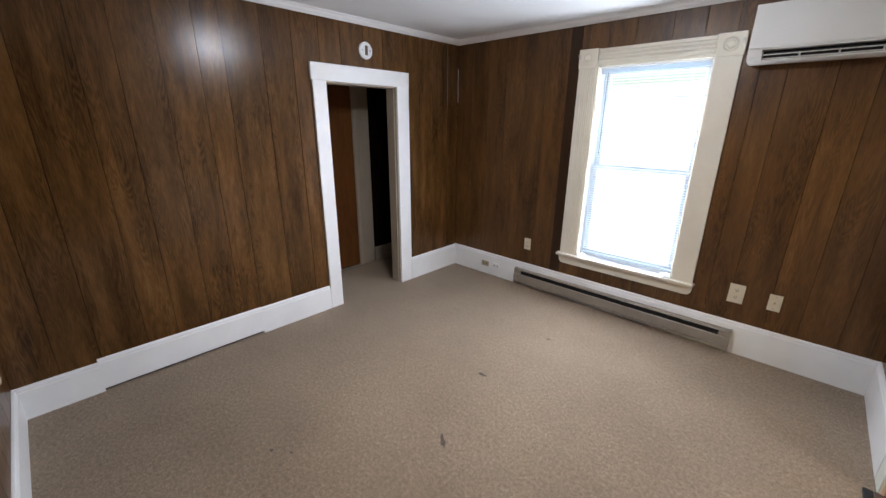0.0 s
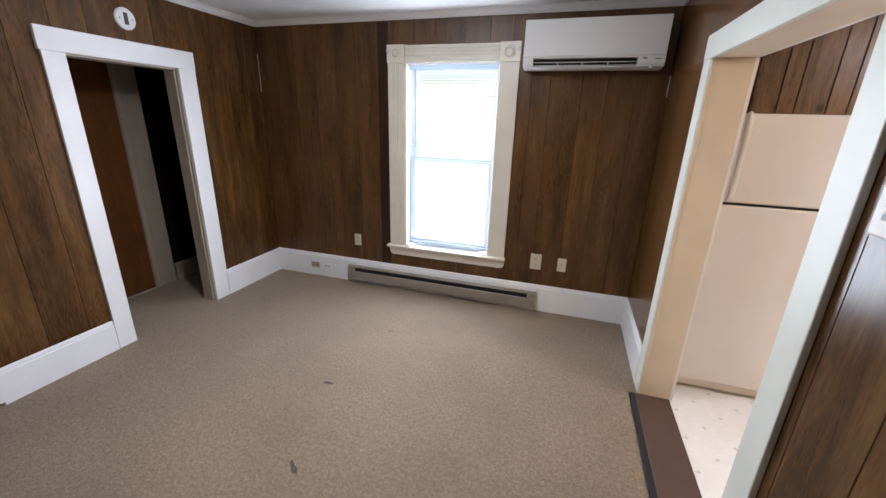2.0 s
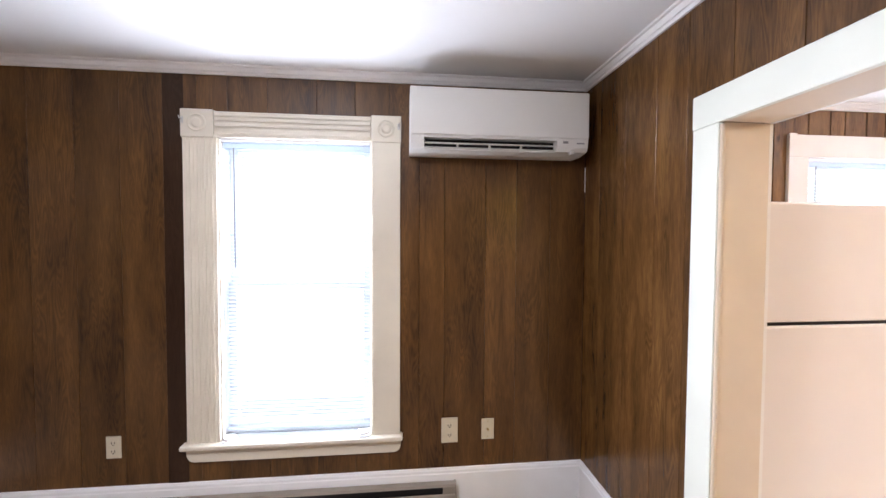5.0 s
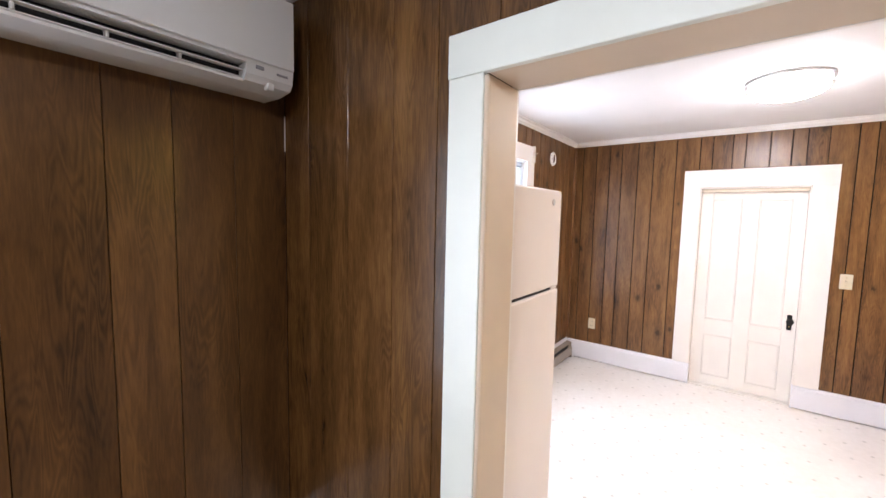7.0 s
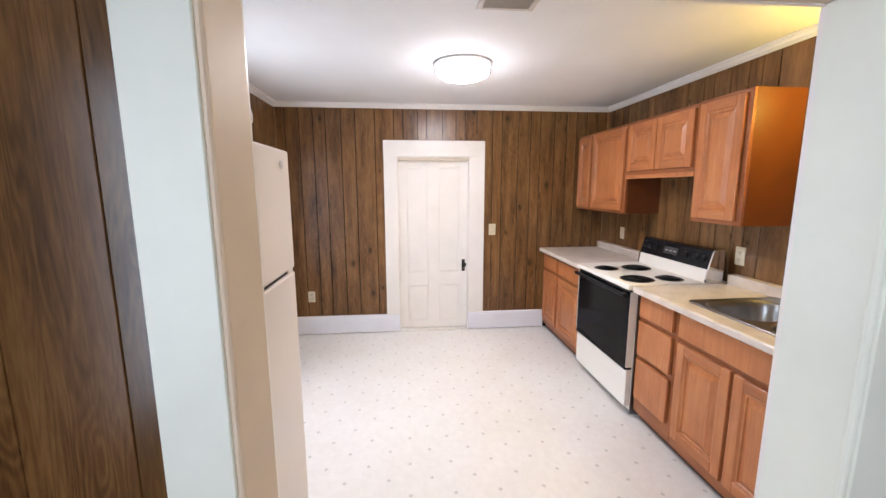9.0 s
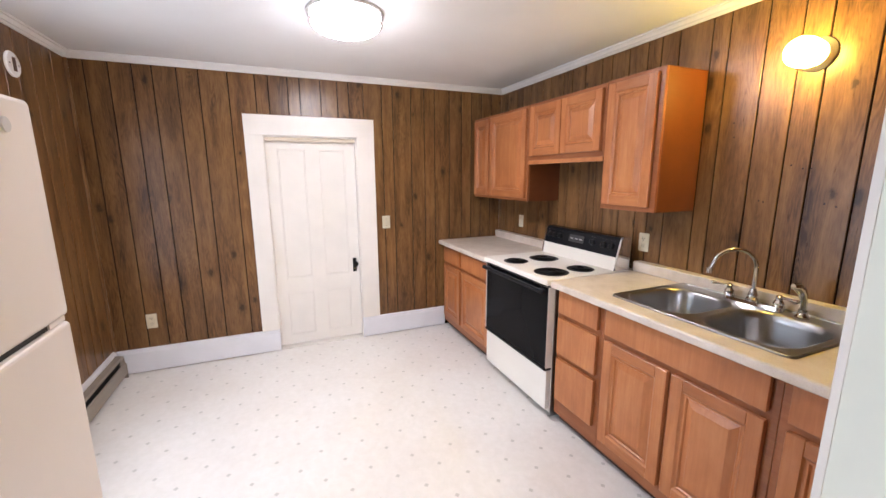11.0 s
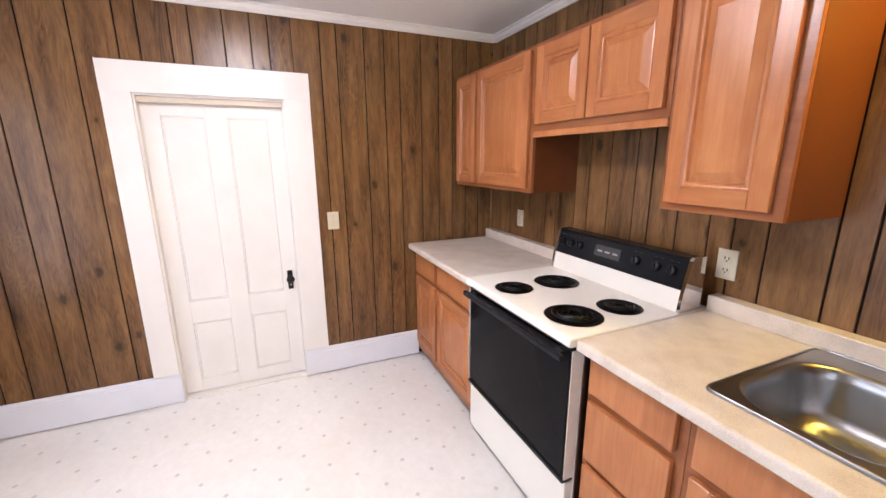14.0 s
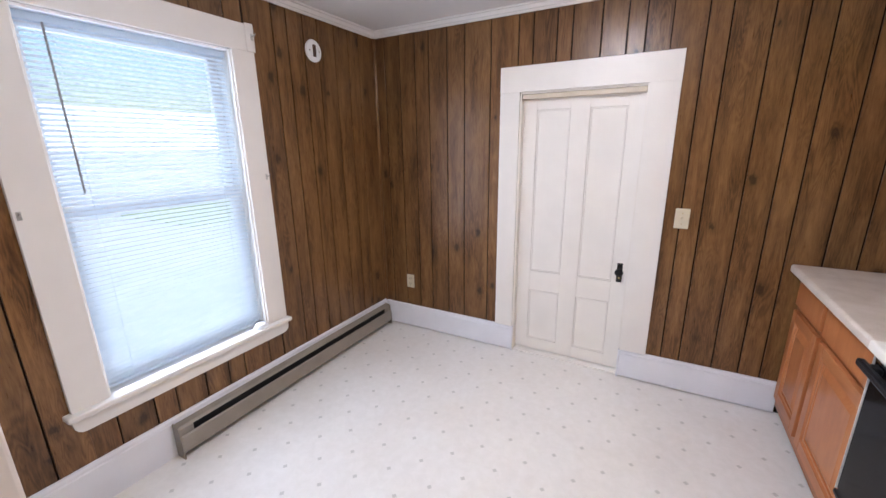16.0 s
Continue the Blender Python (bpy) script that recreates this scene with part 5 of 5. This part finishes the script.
flush_lamp(2.80, 1.705, CEIL_KIT, LAMPGLOW, "round flush ceiling light switched on with a nickel rim")
flush_lamp(-0.98, 1.60, CEIL_LIV, LAMPGLOW_LIV, "round flush ceiling light switched on with a nickel rim")

sconce = thing("wall_sconce", (1.56, SOUTH_KIT, 2.02), "wall light over the sink with a glowing frosted glass shade", "wall light")
smooth(part("back_plate", lathe([(0.0, 0.0), (0.068, 0.0), (0.068, 0.010), (0.058, 0.020), (0.050, 0.030), (0.0, 0.030)], (1.565, SOUTH_KIT, 2.02), "y", 28), NICKEL, sconce))
smooth(part("shade", lathe([(0.0, 0.0305), (0.048, 0.0305), (0.056, 0.045), (0.060, 0.080), (0.058, 0.120), (0.048, 0.142), (0.026, 0.150), (0.0, 0.151)], (1.573, SOUTH_KIT, 2.022), "y", 28), SCONCEGLOW, sconce, "frosted glass glowing warm orange"))

# ---- ceiling vent ----
vent = thing("ceiling_vent", (1.84, 1.63, CEIL_KIT), "small beige metal air register in the kitchen ceiling", "air vent")
VX0, VX1, VY0, VY1 = 1.72, 1.968, 1.50, 1.765
fr = bmesh.new()
for a in ((VX0, VX1, VY0, VY0 + 0.025), (VX0, VX1, VY1 - 0.025, VY1), (VX0, VX0 + 0.025, VY0 + 0.025, VY1 - 0.025), (VX1 - 0.025, VX1, VY0 + 0.025, VY1 - 0.025)):
    box(*a, CEIL_KIT - 0.012, CEIL_KIT - 0.0003, 0.002, bm=fr)
part("frame", fr, REGISTER, vent)
part("backing", box(VX0 + 0.02, VX1 - 0.02, VY0 + 0.02, VY1 - 0.02, CEIL_KIT - 0.002, CEIL_KIT - 0.0005), GREYPRINT, vent, "dark duct opening")
for k in range(7):
    x = VX0 + 0.040 + k * 0.028
    s = bmesh.new()
    vv = [s.verts.new(p) for p in ((x, VY0 + 0.026, CEIL_KIT - 0.003), (x + 0.018, VY0 + 0.026, CEIL_KIT - 0.013), (x + 0.018, VY1 - 0.026, CEIL_KIT - 0.013), (x, VY1 - 0.026, CEIL_KIT - 0.003))]
    s.faces.new(vv)
    bmesh.ops.solidify(s, geom=s.faces[:], thickness=0.0015)
    part("slat", s, REGISTER, vent)

# ---- carpet stains ----
def stain(x, y, rx, ry, turn):
    bm = bmesh.new()
    pts = []
    for k in range(28):
        a = 2 * math.pi * k / 28
        r = 1 + 0.14 * math.sin(3 * a + x * 9) + 0.12 * math.sin(5 * a + y * 7)
        u, v = rx * r * math.cos(a), ry * r * math.sin(a)
        pts.append(bm.verts.new((x + u * math.cos(turn) - v * math.sin(turn), y + u * math.sin(turn) + v * math.cos(turn), 0.0012)))
    bm.faces.new(pts)
    tagged(part("carpet_stain", bm, STAIN), "small dark stain on the carpet", "stain", "carpet stains", "structure")


for s in ((-0.990, 1.240, 0.012, 0.048, 0.9), (-1.195, 1.842, 0.034, 0.012, 0.1), (-1.584, 0.580, 0.011, 0.009, 0), (-1.496, 0.644, 0.009, 0.007, 0), (-1.095, 2.558, 0.020, 0.008, 0.4)):
    stain(*s)

# ---- smear on the counter ----
bm = bmesh.new()
for cx_, cy_, r_ in ((1.139, 0.386, 0.007), (1.152, 0.378, 0.005), (1.128, 0.391, 0.006), (1.118, 0.397, 0.004)):
    lathe([(0.0, 0.0), (r_, 0.0), (r_ * 0.8, 0.0006), (0.0, 0.0007)], (cx_, cy_, 0.9152), segs=9, bm=bm)
tagged(part("counter_smear", bm, BEIGE), "small dried brown smear on the laminate counter", "stain", kind="structure")

# ---- old fixing holes in the panelling over the sink ----
for k, (x, z) in enumerate(((1.71, 1.40), (1.69, 1.395), (1.60, 1.565), (1.555, 1.55), (1.525, 1.55), (1.46, 1.40), (1.42, 1.39), (1.53, 1.66), (1.87, 1.78), (1.86, 1.71))):
    h = lathe([(0.0, 0.0), (0.0035, 0.0), (0.0035, 0.0008), (0.0, 0.0008)], (x, SOUTH_KIT, z), "y", 8)
    tagged(part("nail_hole", h, BLACK), "tiny dark nail hole in the panelling", "nail hole", "nail holes", "structure")

# ---- outdoors ----
tagged(part("ground", box(-900, 900, NORTH + 0.4, 900, -0.9, -0.7), ASPHALT), "pale sunlit pavement", "pavement", kind="structure")
tagged(part("backdrop", box(-880, 880, 420, 430, -0.7, 36.0), SIDING), "pale hazy distance far across the street", "backdrop", kind="structure")
tagged(part("lawn", box(7.8, 40.0, 13.2, 17.5, -0.6995, -0.66), GRASS), "strip of sunlit yellow-green grass", "lawn", kind="structure")


def house(x0, x1, y0, y1, h, label):
    c = thing("house", ((x0 + x1) / 2, (y0 + y1) / 2, -0.7), label, "house", "neighbouring houses")
    part("wall", box(x0, x1, y0, y1, -0.7, h), SIDING, c)
    n = int((h + 0.5) / 0.16)
    bm = bmesh.new()
    for k in range(n):
        box(x0 - 0.01, x1 + 0.01, y0 - 0.03, y0 - 0.001, -0.55 + k * 0.16, -0.55 + k * 0.16 + 0.15, bm=bm)
    part("siding", bm, SIDING, c)
    rf = bmesh.new()
    xm = (x0 + x1) / 2
    pts = [(x0 - 0.4, h), (xm, h + 3.0), (x1 + 0.4, h)]
    f = [rf.verts.new((x, y0 - 0.4, z)) for x, z in pts]
    b = [rf.verts.new((x, y1 + 0.4, z)) for x, z in pts]
    rf.faces.new(f)
    rf.faces.new(b[::-1])
    for k in range(3):
        rf.faces.new((f[k], f[(k + 1) % 3], b[(k + 1) % 3], b[k]))
    bmesh.ops.recalc_face_normals(rf, faces=rf.faces[:])
    part("roof", rf, ROOF, c)
    for zc in (0.8, 3.4):
        for k in range(3):
            xc = x0 + (x1 - x0) * (k + 0.5) / 3
            wn_ = part("window", box(xc - 0.6, xc + 0.6, y0 - 0.07, y0 - 0.031, zc - 0.1, zc + 1.5, 0.02), WHITE, c)
            part("pane", box(xc - 0.5, xc + 0.5, y0 - 0.075, y0 - 0.0705, zc, zc + 1.4), WINDARK, wn_)


house(-16.0, -6.0, 62.0, 72.0, 5.2, "pale two-storey sided house far across the street")
house(9.0, 19.0, 70.0, 80.0, 5.4, "pale two-storey sided house far across the street")

# ---- panelling boards ----
GROOVES_NORTH_LIV = [WEST, -2.60, -2.40, -2.19, -1.98, -1.77, -1.56, -1.25, -1.05, -0.80, -0.60, -0.42, -0.256, -0.117, 0.112, 0.289, 0.487, EAST_IN]
GROOVES_WEST = [SOUTH_LIV, -0.10, 0.089, 0.330, 0.503, 0.712, 0.917, 1.069, 1.324, 1.544, 1.760, 1.95, 2.17, 2.37, 2.60, 2.80, 2.98, 3.20, NORTH]
GROOVES_MIDDLE = [SOUTH_LIV, -0.15, 0.05, 0.25, 0.47, 0.68, 0.86, 1.06, 1.30, 1.50, 1.70, 1.95, 2.15, 2.37, 2.567, 2.744, 2.965, 3.20, NORTH]
GROOVES_SOUTH_LIV = [WEST, -2.62, -2.41, -2.20, -2.05, -1.83, -1.66, -1.45, -1.25, -1.02, -0.80, -0.62, -0.40, -0.20, 0.0, 0.21, 0.40, EAST_IN]
GROOVES_EAST = [SOUTH_KIT, 0.08, 0.19, 0.30, 0.407, 0.538, 0.690, 0.793, 0.924, 1.096, 1.196, 1.359, 1.484, 1.578, 1.715, 1.879, 1.970, 2.115, 2.210, 2.398, 2.592, 2.730, 2.880, 2.999, 3.134, 3.27, NORTH]
GROOVES_NORTH_KIT = [EAST_OUT, 0.95, 1.07, 1.20, 1.35, 1.45, 1.62, 1.73, 1.87, 2.10, 2.25, 2.35, 2.50, 2.63, 2.73, 2.90, 3.009, 3.194, 3.296, 3.42, 3.539, 3.691, 3.823, 3.937, EAST]
GROOVES_SOUTH_KIT = [EAST_OUT, 0.98, 1.11, 1.28, 1.371, 1.532, 1.633, 1.771, 1.941, 2.029, 2.212, 2.326, 2.419, 2.558, 2.70, 2.79, 2.95, 3.09, 3.19, 3.35, 3.45, 3.62, 3.75, 3.85, 4.00, EAST]
GROOVES_MIDDLE_KIT = [SOUTH_KIT, 0.12, 0.25, 0.36, 0.53, 0.65, 0.81, 0.95, 1.06, 1.30, 1.50, 1.70, 1.95, 2.15, 2.37, 2.55, 2.66, 2.80, 2.95, 3.10, 3.24, NORTH]
hole_w1 = (-1.40, -0.42, 0.41, 2.10)
hole_w2 = (2.00, 3.00, 0.42, 2.10)
hole_d1 = (1.74, 2.58, 0.0, 1.98)
hole_op = (1.15, 2.46, 0.0, 1.98)
hole_d2 = (1.36, 2.25, 0.0, 1.94)
planks(wall_north, "x", NORTH + T, -1, GROOVES_NORTH_LIV, 0.20, CEIL_LIV - 0.02, [hole_w1], LIV_X, 0.0022)
planks(wall_west, "y", WEST - T, 1, GROOVES_WEST, 0.18, CEIL_LIV - 0.02, [hole_d1], LIV_Y, 0.0022)
planks(wall_middle, "y", EAST_IN + T, -1, GROOVES_MIDDLE, 0.18, CEIL_LIV - 0.02, [hole_op], LIV_Y, 0.0022)
planks(wall_south_living, "x", SOUTH_LIV - T, 1, GROOVES_SOUTH_LIV, 0.18, CEIL_LIV - 0.02, [], LIV_X, 0.0022)
planks(wall_north, "x", NORTH + T, -1, GROOVES_NORTH_KIT, 0.18, CEIL_KIT - 0.02, [hole_w2], KIT_X, 0.0075)
planks(wall_east, "y", EAST + T, -1, GROOVES_EAST, 0.18, CEIL_KIT - 0.02, [hole_d2], KIT_Y, 0.0075)
planks(wall_south_kitchen, "x", SOUTH_KIT - T, 1, GROOVES_SOUTH_KIT, 0.0, CEIL_KIT - 0.02, [], KIT_X, 0.0075)
planks(wall_middle, "y", EAST_OUT - T, 1, GROOVES_MIDDLE_KIT, 0.18, CEIL_KIT - 0.02, [hole_op], KIT_Y, 0.0075)

part("plank", box(-1.562, -1.4615, NORTH - 0.003, NORTH - 0.0002, 0.236, CEIL_LIV - 0.0455, 0.0008), LIV_DARK, wall_north, "darker filler board beside the window")

# quarter-round strips in the upright corners
for px, py, z1, mat in ((EAST - 0.006, NORTH - 0.006, CEIL_KIT - 0.045, KIT_Y), (EAST - 0.006, SOUTH_KIT + 0.006, CEIL_KIT - 0.045, KIT_Y)):
    tagged(part("trim_corner", lathe([(0.012, 0.20), (0.012, z1)], (px, py, 0), segs=12), mat), "brown wooden corner strip", "trim", kind="structure")

# pale caulk showing in two corners of the living room
for x, y, z0, z1 in ((WEST + 0.003, NORTH - 0.003, 1.82, 2.14), (EAST_IN - 0.003, NORTH - 0.003, 1.80, 1.94)):
    tagged(part("trim_caulk", lathe([(0.0022, z0), (0.0022, z1)], (x, y, 0), segs=8), KWHITE), "thin pale line of caulk in the corner", "caulk", kind="structure")
